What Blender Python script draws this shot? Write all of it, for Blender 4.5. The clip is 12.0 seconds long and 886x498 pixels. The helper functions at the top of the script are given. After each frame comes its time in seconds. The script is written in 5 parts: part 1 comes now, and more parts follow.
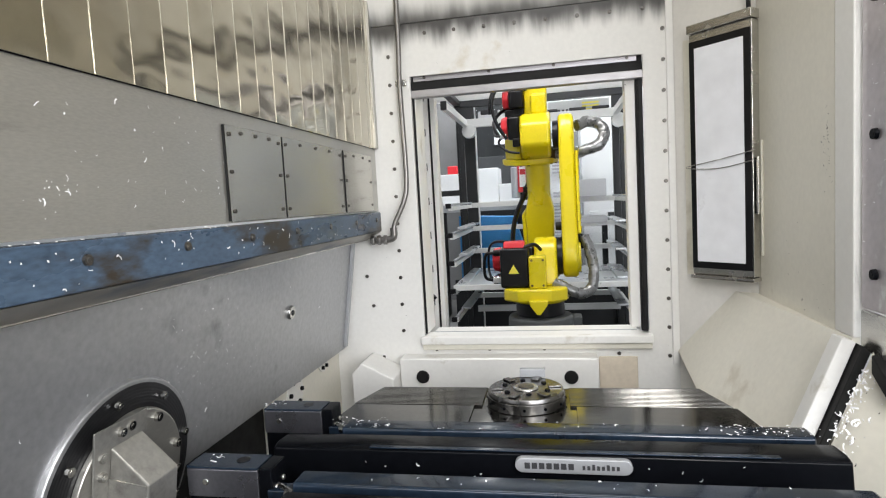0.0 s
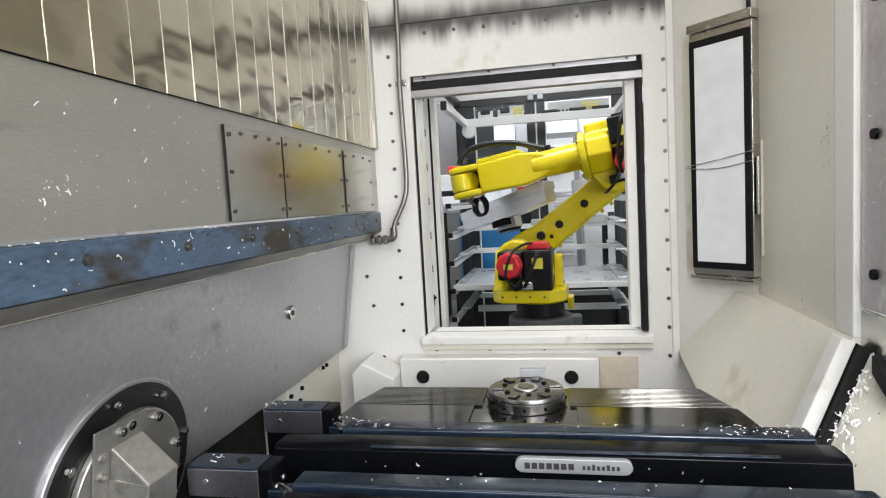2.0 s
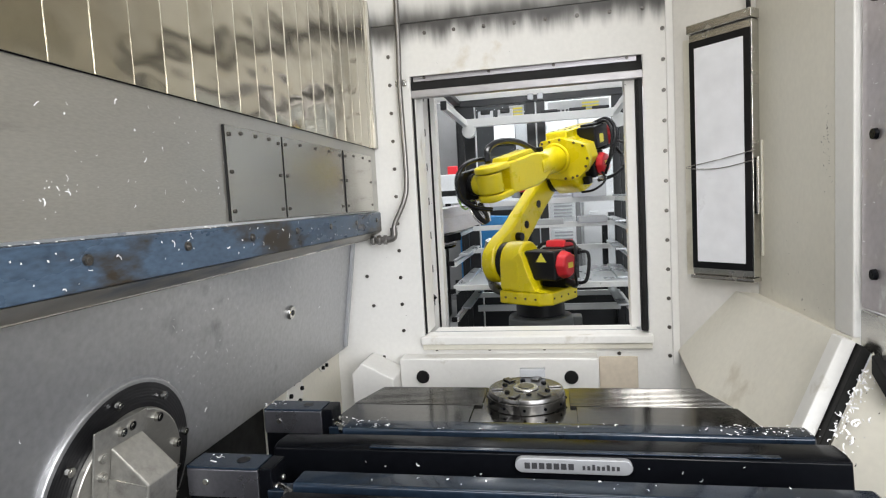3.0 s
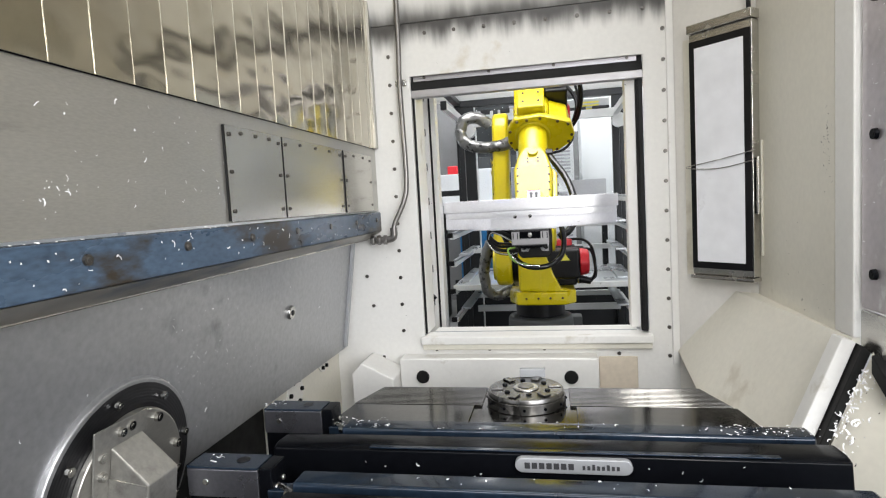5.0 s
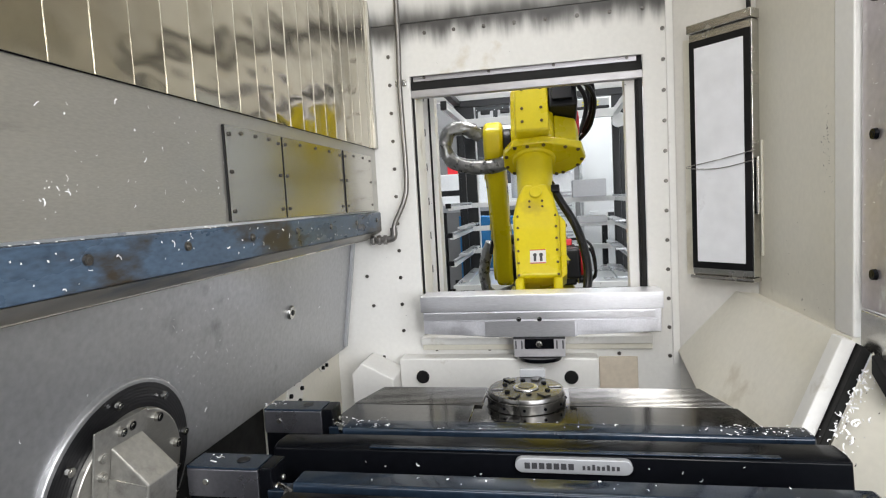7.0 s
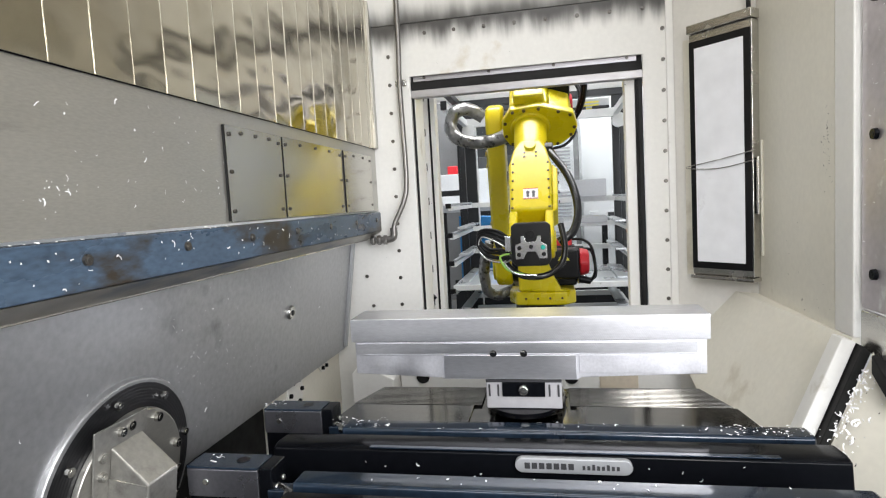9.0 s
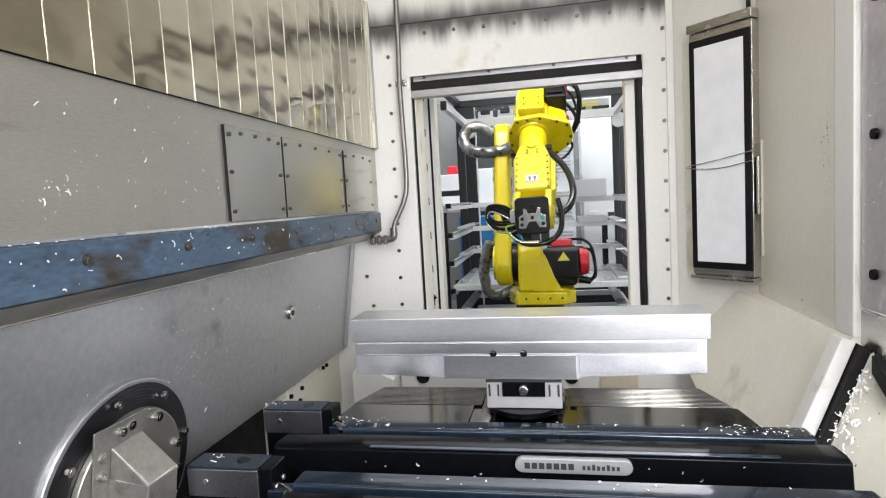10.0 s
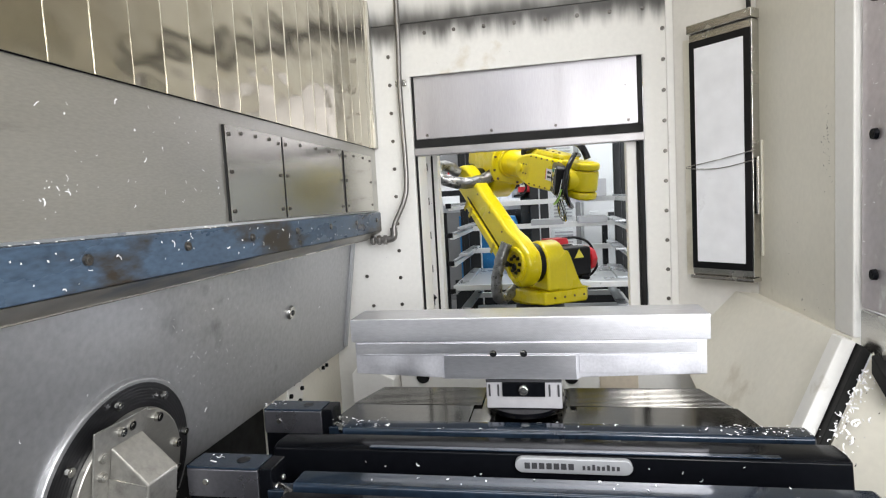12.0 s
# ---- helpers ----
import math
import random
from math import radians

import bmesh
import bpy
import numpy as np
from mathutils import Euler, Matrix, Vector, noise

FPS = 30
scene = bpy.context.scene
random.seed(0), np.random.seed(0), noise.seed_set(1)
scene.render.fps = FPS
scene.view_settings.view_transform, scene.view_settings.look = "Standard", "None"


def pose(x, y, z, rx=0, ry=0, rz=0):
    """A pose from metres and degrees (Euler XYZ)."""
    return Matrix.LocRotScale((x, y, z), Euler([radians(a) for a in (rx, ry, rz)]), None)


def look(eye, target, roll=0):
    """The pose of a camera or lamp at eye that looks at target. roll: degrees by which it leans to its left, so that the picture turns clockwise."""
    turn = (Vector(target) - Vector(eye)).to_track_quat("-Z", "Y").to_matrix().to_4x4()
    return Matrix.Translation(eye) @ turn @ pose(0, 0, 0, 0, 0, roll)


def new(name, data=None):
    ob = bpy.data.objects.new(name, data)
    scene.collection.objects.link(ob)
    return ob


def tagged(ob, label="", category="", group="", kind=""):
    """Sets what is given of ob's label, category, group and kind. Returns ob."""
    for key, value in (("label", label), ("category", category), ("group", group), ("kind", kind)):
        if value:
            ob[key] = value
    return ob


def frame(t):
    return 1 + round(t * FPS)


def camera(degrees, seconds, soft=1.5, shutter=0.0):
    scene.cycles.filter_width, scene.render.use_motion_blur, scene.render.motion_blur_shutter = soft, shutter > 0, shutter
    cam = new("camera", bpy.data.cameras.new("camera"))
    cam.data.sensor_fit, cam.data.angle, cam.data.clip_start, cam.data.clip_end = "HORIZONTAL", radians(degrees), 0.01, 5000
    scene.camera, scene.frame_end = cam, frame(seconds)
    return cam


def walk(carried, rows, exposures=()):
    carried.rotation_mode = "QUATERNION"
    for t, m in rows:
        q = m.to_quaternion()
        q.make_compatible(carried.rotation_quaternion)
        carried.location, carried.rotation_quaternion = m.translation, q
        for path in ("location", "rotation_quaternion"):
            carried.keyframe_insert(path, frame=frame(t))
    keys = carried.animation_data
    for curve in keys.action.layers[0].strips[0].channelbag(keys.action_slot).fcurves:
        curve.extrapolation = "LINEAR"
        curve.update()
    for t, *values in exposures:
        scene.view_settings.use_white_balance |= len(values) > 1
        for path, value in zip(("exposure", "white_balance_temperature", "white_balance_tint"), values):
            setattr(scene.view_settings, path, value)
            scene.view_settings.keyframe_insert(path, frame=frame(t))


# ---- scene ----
# ---------------------------------------------------------------- camera
EYE = (0.0, 0.0, 1.6)
cam = camera(75.1, 12.0, soft=1.15, shutter=0.5)
VIEW = look(EYE, (-0.18877, 0.97868, 1.51901), -3.19)
walk(cam, [(0.0, VIEW), (12.0, VIEW)], exposures=[(0.0, -0.03), (4.8, -0.04), (6.2, -0.06), (7.2, -0.06), (8.8, 0.05), (12.0, 0.06)])

# ---------------------------------------------------------------- light
world = bpy.data.worlds.new("hall_air")
scene.world = world
world.use_nodes = True
wn = world.node_tree.nodes
wn["Background"].inputs["Color"].default_value = (0.9, 0.95, 1.0, 1)
wn["Background"].inputs["Strength"].default_value = 0.22


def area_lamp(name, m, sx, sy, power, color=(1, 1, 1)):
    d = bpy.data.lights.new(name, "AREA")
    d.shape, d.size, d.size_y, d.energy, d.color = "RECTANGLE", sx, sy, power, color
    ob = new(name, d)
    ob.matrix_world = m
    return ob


# Fill added out of view to brighten the near part of the left panels.
area_lamp("door_side_fill", look((0.60, -0.55, 1.9), (-0.84, 0.55, 1.2)), 0.4, 1.0, 27, (1.0, 0.98, 0.95))
area_lamp("machine_roof_light", look((0.0, 0.75, 2.88), (0.1, 1.2, 0)), 0.9, 0.6, 8, (1.0, 0.98, 0.95))
area_lamp("doorway_light", look((2.3, -1.7, 1.9), (-0.4, 1.3, 1.2)), 2.4, 1.8, 112, (0.93, 0.955, 1.0))
area_lamp("hall_light_front", look((-0.2, -2.6, 4.2), (0.0, 0.2, 1.4)), 4.0, 1.5, 125, (0.93, 0.955, 1.0))
area_lamp("cell_light", look((-0.1, 3.3, 3.3), (-0.1, 3.9, 0)), 1.6, 0.6, 46, (1.0, 0.98, 0.98))
area_lamp("hall_light", look((0.0, 6.7, 4.4), (0.0, 8.6, 1.2)), 5.0, 1.2, 270, (0.97, 0.99, 1.0))


# ---------------------------------------------------------------- materials
def material(name, color, rough=0.5, metal=0.0, vary=0.12, scale=6.0, fine=60.0, bump=0.05, stretch=(1, 1, 1), dirt=None, dirt_amount=0.0,
             dirt_scale=3.0, coat=0.0, glow=0.0, wave=0.0, wave_scale=8.0, spec=0.5, arcs=0.0, per_piece=False):
    m = bpy.data.materials.new(name)
    m.use_nodes = True
    nt = m.node_tree
    n, l = nt.nodes, nt.links
    b = n["Principled BSDF"]
    b.inputs["Metallic"].default_value = metal
    b.inputs["Coat Weight"].default_value = coat
    b.inputs["Specular IOR Level"].default_value = spec
    tc = n.new("ShaderNodeTexCoord")
    mp = n.new("ShaderNodeMapping")
    mp.inputs["Scale"].default_value = stretch
    if per_piece:
        info = n.new("ShaderNodeObjectInfo")
        off = n.new("ShaderNodeVectorMath")
        off.operation = "MULTIPLY_ADD"
        l.new(info.outputs["Random"], off.inputs[0])
        off.inputs[1].default_value = (0, 17, 31)
        l.new(tc.outputs["Object"], off.inputs[2])
        l.new(off.outputs[0], mp.inputs["Vector"])
    else:
        l.new(tc.outputs["Object"], mp.inputs["Vector"])
    big = n.new("ShaderNodeTexNoise")
    big.inputs["Scale"].default_value, big.inputs["Detail"].default_value = scale, 5
    small = n.new("ShaderNodeTexNoise")
    small.inputs["Scale"].default_value, small.inputs["Detail"].default_value = fine, 3
    for t in (big, small):
        l.new(mp.outputs["Vector"], t.inputs["Vector"])
    mixn = n.new("ShaderNodeMath")
    mixn.operation = "ADD"
    l.new(big.outputs["Fac"], mixn.inputs[0])
    l.new(small.outputs["Fac"], mixn.inputs[1])
    ramp = n.new("ShaderNodeMapRange")
    ramp.inputs["From Min"].default_value, ramp.inputs["From Max"].default_value = 0.6, 1.4
    ramp.inputs["To Min"].default_value, ramp.inputs["To Max"].default_value = 1 - vary, 1 + vary * 0.6
    l.new(mixn.outputs[0], ramp.inputs["Value"])
    mul = n.new("ShaderNodeVectorMath")
    mul.operation = "SCALE"
    mul.inputs[0].default_value = color
    l.new(ramp.outputs[0], mul.inputs["Scale"])
    col = mul.outputs[0]
    if dirt:
        dn = n.new("ShaderNodeTexNoise")
        dn.inputs["Scale"].default_value, dn.inputs["Detail"].default_value, dn.inputs["Roughness"].default_value = dirt_scale, 6, 0.6
        l.new(mp.outputs["Vector"], dn.inputs["Vector"])
        dr = n.new("ShaderNodeMapRange")
        dr.inputs["From Min"].default_value, dr.inputs["From Max"].default_value = 0.66 - dirt_amount * 0.35, 0.74 - dirt_amount * 0.3
        l.new(dn.outputs["Fac"], dr.inputs["Value"])
        mx = n.new("ShaderNodeMix")
        mx.data_type = "RGBA"
        l.new(dr.outputs[0], mx.inputs["Factor"])
        l.new(col, mx.inputs["A"])
        mx.inputs["B"].default_value = (*dirt, 1)
        col = mx.outputs["Result"]
    l.new(col, b.inputs["Base Color"])
    rr = n.new("ShaderNodeMapRange")
    rr.inputs["From Min"].default_value, rr.inputs["From Max"].default_value = 0.3, 0.7
    rr.inputs["To Min"].default_value, rr.inputs["To Max"].default_value = max(0.02, rough * 0.8), min(1, rough * 1.2)
    l.new(big.outputs["Fac"], rr.inputs["Value"])
    l.new(rr.outputs[0], b.inputs["Roughness"])
    bp = n.new("ShaderNodeBump")
    bp.inputs["Strength"].default_value, bp.inputs["Distance"].default_value = bump, 0.002
    l.new(small.outputs["Fac"], bp.inputs["Height"])
    last = bp
    if wave:
        wv = n.new("ShaderNodeTexNoise")
        wv.inputs["Scale"].default_value, wv.inputs["Detail"].default_value = wave_scale, 1
        l.new(mp.outputs["Vector"], wv.inputs["Vector"])
        b2 = n.new("ShaderNodeBump")
        b2.inputs["Strength"].default_value, b2.inputs["Distance"].default_value = 1.0, wave
        l.new(wv.outputs["Fac"], b2.inputs["Height"])
        l.new(bp.outputs["Normal"], b2.inputs["Normal"])
        last = b2
    if arcs:
        # arcs left by the face mill
        rot = n.new("ShaderNodeMapping")
        rot.inputs["Location"].default_value = (0.21, 0.0, 0.05)
        l.new(tc.outputs["Object"], rot.inputs["Vector"])
        ring = n.new("ShaderNodeTexWave")
        ring.wave_type, ring.rings_direction = "RINGS", "Y"
        ring.inputs["Scale"].default_value, ring.inputs["Distortion"].default_value, ring.inputs["Detail"].default_value = 75, 7.0, 3
        l.new(rot.outputs[0], ring.inputs["Vector"])
        b3 = n.new("ShaderNodeBump")
        b3.inputs["Strength"].default_value, b3.inputs["Distance"].default_value = arcs, 0.001
        l.new(ring.outputs["Fac"], b3.inputs["Height"])
        l.new(last.outputs["Normal"], b3.inputs["Normal"])
        last = b3
    l.new(last.outputs["Normal"], b.inputs["Normal"])
    if glow:
        b.inputs["Emission Strength"].default_value = glow
        b.inputs["Emission Color"].default_value = (*color, 1)
    return m


CREAM = material("cream_paint", (0.75, 0.73, 0.69), 0.38, vary=0.06, scale=3, bump=0.03, dirt=(0.42, 0.36, 0.26), dirt_amount=0.06, dirt_scale=2.2)
BEIGE = material("beige_paint", (0.74, 0.71, 0.62), 0.35, vary=0.07, scale=3, bump=0.04, dirt=(0.52, 0.47, 0.37), dirt_amount=0.02, dirt_scale=2.5)
WHITE = material("white_paint", (0.80, 0.79, 0.76), 0.35, vary=0.05, scale=4, bump=0.02, dirt=(0.5, 0.46, 0.38), dirt_amount=0.05, dirt_scale=4)
STEEL = material("stainless_sheet", (0.43, 0.42, 0.385), 0.33, 0.8, vary=0.14, scale=2.5, fine=90, bump=0.04, stretch=(1, 1, 4), dirt=(0.30, 0.29, 0.27), dirt_amount=0.12, dirt_scale=3)
STEEL_DARK = material("dull_steel_sheet", (0.45, 0.455, 0.465), 0.36, 0.76, vary=0.2, scale=2.0, fine=70, bump=0.05, dirt=(0.22, 0.22, 0.22), dirt_amount=0.15, dirt_scale=2.5)
COVER = material("polished_cover_steel", (0.47, 0.435, 0.35), 0.15, 1.0, vary=0.10, scale=3, fine=40, bump=0.02, wave=0.013, wave_scale=7, per_piece=True, stretch=(1, 0.8, 1.3), dirt=(0.36, 0.31, 0.22), dirt_amount=0.08, dirt_scale=4)
PLATE = material("smooth_cover_plate", (0.48, 0.465, 0.42), 0.22, 1.0, vary=0.1, scale=4, fine=80, bump=0.03, stretch=(1, 1, 3), dirt=(0.42, 0.40, 0.36), dirt_amount=0.06)
RIBBED = material("ribbed_dark_ring", (0.075, 0.075, 0.08), 0.34, 0.9, vary=0.15, scale=6)
EDGE = material("bare_edge_steel", (0.62, 0.61, 0.58), 0.25, 1.0, vary=0.1, scale=12)
BLUE_WORN = material("worn_blue_paint", (0.062, 0.096, 0.145), 0.30, vary=0.45, scale=5, bump=0.06, spec=0.3, dirt=(0.035, 0.028, 0.020), dirt_amount=0.48, dirt_scale=4.2, coat=0.0, stretch=(1, 0.8, 2.2))
BLACK_OX = material("black_oxide_steel", (0.004, 0.0045, 0.006), 0.16, 0.0, vary=0.3, scale=5, bump=0.02, spec=0.10)
BLUE_OX = material("wet_blued_steel", (0.016, 0.027, 0.045), 0.14, 0.2, vary=0.5, scale=6, bump=0.04, coat=0.15)
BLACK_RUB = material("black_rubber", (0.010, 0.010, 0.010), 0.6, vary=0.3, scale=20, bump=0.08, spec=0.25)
GREY_JAW = material("grey_milled_jaw", (0.26, 0.26, 0.29), 0.3, 0.9, vary=0.15, scale=15, fine=120, bump=0.05)
ALU = material("milled_aluminium", (0.90, 0.90, 0.94), 0.36, 1.0, vary=0.12, scale=9, fine=200, bump=0.10, arcs=0.085, stretch=(0.25, 1, 1))
ALU_DULL = material("sawn_aluminium", (0.86, 0.86, 0.91), 0.45, 1.0, vary=0.12, scale=14, fine=160, bump=0.1)
GROUND = material("ground_steel", (0.20, 0.195, 0.19), 0.26, 1.0, vary=0.15, scale=6, fine=80, bump=0.03)
TABLE = material("oily_table_steel", (0.18, 0.175, 0.165), 0.12, 1.0, vary=0.2, scale=5, fine=60, bump=0.03, dirt=(0.08, 0.08, 0.075), dirt_amount=0.2)
YELLOW = material("yellow_enamel", (0.76, 0.62, 0.006), 0.30, vary=0.06, scale=5, bump=0.03, coat=0.25, dirt=(0.6, 0.46, 0.02), dirt_amount=0.0)
RED = material("red_cap_plastic", (0.62, 0.02, 0.03), 0.4, vary=0.1, scale=10)
BLACK = material("black_plastic", (0.006, 0.006, 0.007), 0.34, vary=0.2, scale=10, spec=0.3)
LABEL_Y = material("yellow_label", (0.85, 0.75, 0.08), 0.5, vary=0.05)
LABEL_W = material("white_label", (0.8, 0.79, 0.77), 0.5, vary=0.05)
PRINT = material("dark_print", (0.04, 0.04, 0.045), 0.5, vary=0.05)
GREY_CAST = material("grey_cast_iron", (0.075, 0.08, 0.08), 0.5, vary=0.15, scale=8, bump=0.1)
HOSE = material("grey_foil_hose", (0.27, 0.27, 0.265), 0.30, 0.7, vary=0.3, scale=25, bump=0.3, wave=0.006, wave_scale=30)
RACK = material("white_rack_steel", (0.78, 0.79, 0.78), 0.35, vary=0.05, scale=5)
TRAY = material("tray_sheet", (0.62, 0.64, 0.66), 0.3, 0.6, vary=0.08, scale=5)
DARK = material("anthracite_frame", (0.012, 0.014, 0.016), 0.45, vary=0.15, scale=8)
DIFF = material("frosted_diffuser", (0.80, 0.81, 0.85), 0.45, vary=0.10, scale=6, fine=18, bump=0.03, glow=0.03, dirt=(0.6, 0.6, 0.62), dirt_amount=0.12, dirt_scale=5)
BLUE_BOX = material("blue_plastic", (0.02, 0.20, 0.48), 0.4, vary=0.1)
CARD = material("white_carton", (0.75, 0.76, 0.77), 0.6, vary=0.08, scale=6)
GREYBOX = material("grey_steel_box", (0.42, 0.43, 0.45), 0.4, 0.3, vary=0.1)
CONCRETE = material("sealed_concrete", (0.26, 0.26, 0.26), 0.35, vary=0.15, scale=2, bump=0.05, dirt=(0.16, 0.16, 0.16), dirt_amount=0.15)
HALLWALL = material("white_hall_panel", (0.78, 0.80, 0.82), 0.5, vary=0.05, scale=1.0)
LAMPGLOW = material("lamp_tube", (1, 1, 1), 0.4, vary=0.0, glow=4.0)
CHIPS = material("aluminium_chips", (0.92, 0.92, 0.93), 0.35, 0.2, vary=0.2, scale=40)
BRASS_OIL = material("tan_stain_sheet", (0.66, 0.58, 0.47), 0.4, vary=0.12, scale=5)
# Darker yellow: shadow painted into the hub recess; also colours the cable clips.
YELLOW_DARK = material("darkened_yellow_enamel", (0.55, 0.42, 0.01), 0.35, vary=0.1, scale=8)
CHROME = material("bright_fitting", (0.75, 0.75, 0.76), 0.2, 1.0, vary=0.1, scale=20)
TEAL = material("teal_plastic", (0.02, 0.45, 0.36), 0.4, vary=0.1)
HOSE_BLACK = material("glossy_black_hose", (0.012, 0.012, 0.013), 0.22, vary=0.2, scale=20, bump=0.05)
GREEN_W = material("green_wire", (0.35, 0.62, 0.12), 0.4)
GLASS = bpy.data.materials.new("clear_glass")
GLASS.use_nodes = True
gb = GLASS.node_tree.nodes["Principled BSDF"]
gb.inputs["Base Color"].default_value = (0.95, 0.97, 0.97, 1)
gb.inputs["Roughness"].default_value = 0.03
gb.inputs["Transmission Weight"].default_value = 1.0
gb.inputs["IOR"].default_value = 1.05


# ---------------------------------------------------------------- mesh helpers
def rim(bm, width, segs=2):
    bmesh.ops.recalc_face_normals(bm, faces=bm.faces)
    edges = [e for e in bm.edges if len(e.link_faces) == 2 and e.calc_face_angle() > 0.6]
    bmesh.ops.bevel(bm, geom=edges, offset=width, segments=segs, profile=0.5, affect="EDGES", clamp_overlap=True)
    return bm


def add_box(bm, x0, x1, y0, y1, z0, z1, m=None):
    r = bmesh.ops.create_cube(bm, size=1, matrix=Matrix.Translation(((x0 + x1) / 2, (y0 + y1) / 2, (z0 + z1) / 2)) @ Matrix.Diagonal((abs(x1 - x0), abs(y1 - y0), abs(z1 - z0), 1)))
    if m:
        bmesh.ops.transform(bm, matrix=m, verts=r["verts"])
    return bm


def box(x0, x1, y0, y1, z0, z1, bevel=0.003, m=None):
    bm = add_box(bmesh.new(), x0, x1, y0, y1, z0, z1, m)
    return rim(bm, bevel) if bevel else bm


def add_cyl(bm, p0, p1, r0, r1=None, seg=32):
    p0, p1 = Vector(p0), Vector(p1)
    d = p1 - p0
    m = Matrix.Translation((p0 + p1) / 2) @ d.to_track_quat("Z", "Y").to_matrix().to_4x4()
    bmesh.ops.create_cone(bm, cap_ends=True, segments=seg, radius1=r0, radius2=r0 if r1 is None else r1, depth=d.length, matrix=m)
    return bm


def cyl(p0, p1, r0, r1=None, seg=32, bevel=0.003):
    bm = add_cyl(bmesh.new(), p0, p1, r0, r1, seg)
    return rim(bm, bevel) if bevel else bm


def prism(pts, axis, a, b, bevel=0.006, segs=2):
    """A polygon of 2D points drawn out from a to b along an axis (x: points are y,z; y: x,z; z: x,y)."""
    bm = bmesh.new()

    def v3(p, h):
        return {"x": (h, p[0], p[1]), "y": (p[0], h, p[1]), "z": (p[0], p[1], h)}[axis]
    lo = [bm.verts.new(v3(p, a)) for p in pts]
    hi = [bm.verts.new(v3(p, b)) for p in pts]
    bm.faces.new(lo)
    bm.faces.new(hi[::-1])
    for i in range(len(pts)):
        j = (i + 1) % len(pts)
        bm.faces.new((lo[i], hi[i], hi[j], lo[j]))
    bmesh.ops.recalc_face_normals(bm, faces=bm.faces)
    return rim(bm, bevel, segs) if bevel else bm


def arc(cx, cz, r, a0, a1, n=10):
    return [(cx + r * math.cos(radians(a0 + (a1 - a0) * i / n)), cz + r * math.sin(radians(a0 + (a1 - a0) * i / n))) for i in range(n + 1)]


def spline(pts, per=8):
    pts = [Vector(p) for p in pts]
    out = []
    for i in range(len(pts) - 1):
        p0, p1, p2, p3 = pts[max(i - 1, 0)], pts[i], pts[i + 1], pts[min(i + 2, len(pts) - 1)]
        for k in range(per):
            t = k / per
            out.append(0.5 * ((2 * p1) + (p2 - p0) * t + (2 * p0 - 5 * p1 + 4 * p2 - p3) * t * t + (3 * p1 - p0 - 3 * p2 + p3) * t ** 3))
    return out + [pts[-1]]


def tube(pts, r, seg=10, per=8, ripple=0.0, bm=None):
    bm = bm or bmesh.new()
    path = spline(pts, per)
    rings = []
    side = None
    for i, p in enumerate(path):
        d = (path[min(i + 1, len(path) - 1)] - path[max(i - 1, 0)]).normalized()
        if side is None:
            side = d.orthogonal().normalized()
        side = (side - d * side.dot(d)).normalized()
        up = d.cross(side)
        rr = r * (1 + ripple * (1 if i % 2 else -1))
        rings.append([bm.verts.new(p + rr * (math.cos(2 * math.pi * k / seg) * side + math.sin(2 * math.pi * k / seg) * up)) for k in range(seg)])
    for a, b in zip(rings, rings[1:]):
        for k in range(seg):
            bm.faces.new((a[k], a[(k + 1) % seg], b[(k + 1) % seg], b[k]))
    bm.faces.new(rings[0][::-1])
    bm.faces.new(rings[-1])
    return bm


def soften(me):
    """Corner normals weighed by face area, so that flat faces stay flat between rounded edges."""
    nf = len(me.polygons)
    area = np.empty(nf)
    nor = np.empty(nf * 3)
    me.polygons.foreach_get("area", area)
    me.polygons.foreach_get("normal", nor)
    nor = nor.reshape(-1, 3)
    vidx = np.empty(len(me.loops), int)
    me.loops.foreach_get("vertex_index", vidx)
    fidx = np.empty(len(me.loops), int)
    for p in me.polygons:
        fidx[p.loop_start:p.loop_start + p.loop_total] = p.index
    order = np.argsort(vidx, kind="stable")
    groups = np.split(order, np.flatnonzero(np.diff(vidx[order])) + 1)
    out = np.empty((len(vidx), 3))
    for g in groups:
        n = nor[fidx[g]]
        w = (n @ n.T > 0.64) * area[fidx[g]][None, :]
        out[g] = w @ n
    out /= np.maximum(np.linalg.norm(out, axis=1, keepdims=True), 1e-12)
    me.polygons.foreach_set("use_smooth", np.ones(nf, bool))
    me.normals_split_custom_set(out.tolist())


def link(name, bm, mat, smooth=False):
    bmesh.ops.recalc_face_normals(bm, faces=bm.faces)
    me = bpy.data.meshes.new(name)
    bm.to_mesh(me)
    bm.free()
    me.materials.append(mat)
    if smooth:
        soften(me)
    return new(name, me)


def thing(name, label, category, m=None, group="", kind=""):
    ob = new(name)
    ob.empty_display_size = 0.05
    if m:
        ob.matrix_world = m
    return tagged(ob, label, category, group, kind)


def part(name, bm, mat, parent, label="", smooth=True):
    ob = link(name, bm, mat, smooth)
    ob.parent = parent
    return tagged(ob, label) if label else ob


def solid(name, bm, mat, label, category="", group="", kind="", smooth=True):
    return tagged(link(name, bm, mat, smooth), label, category, group, kind)


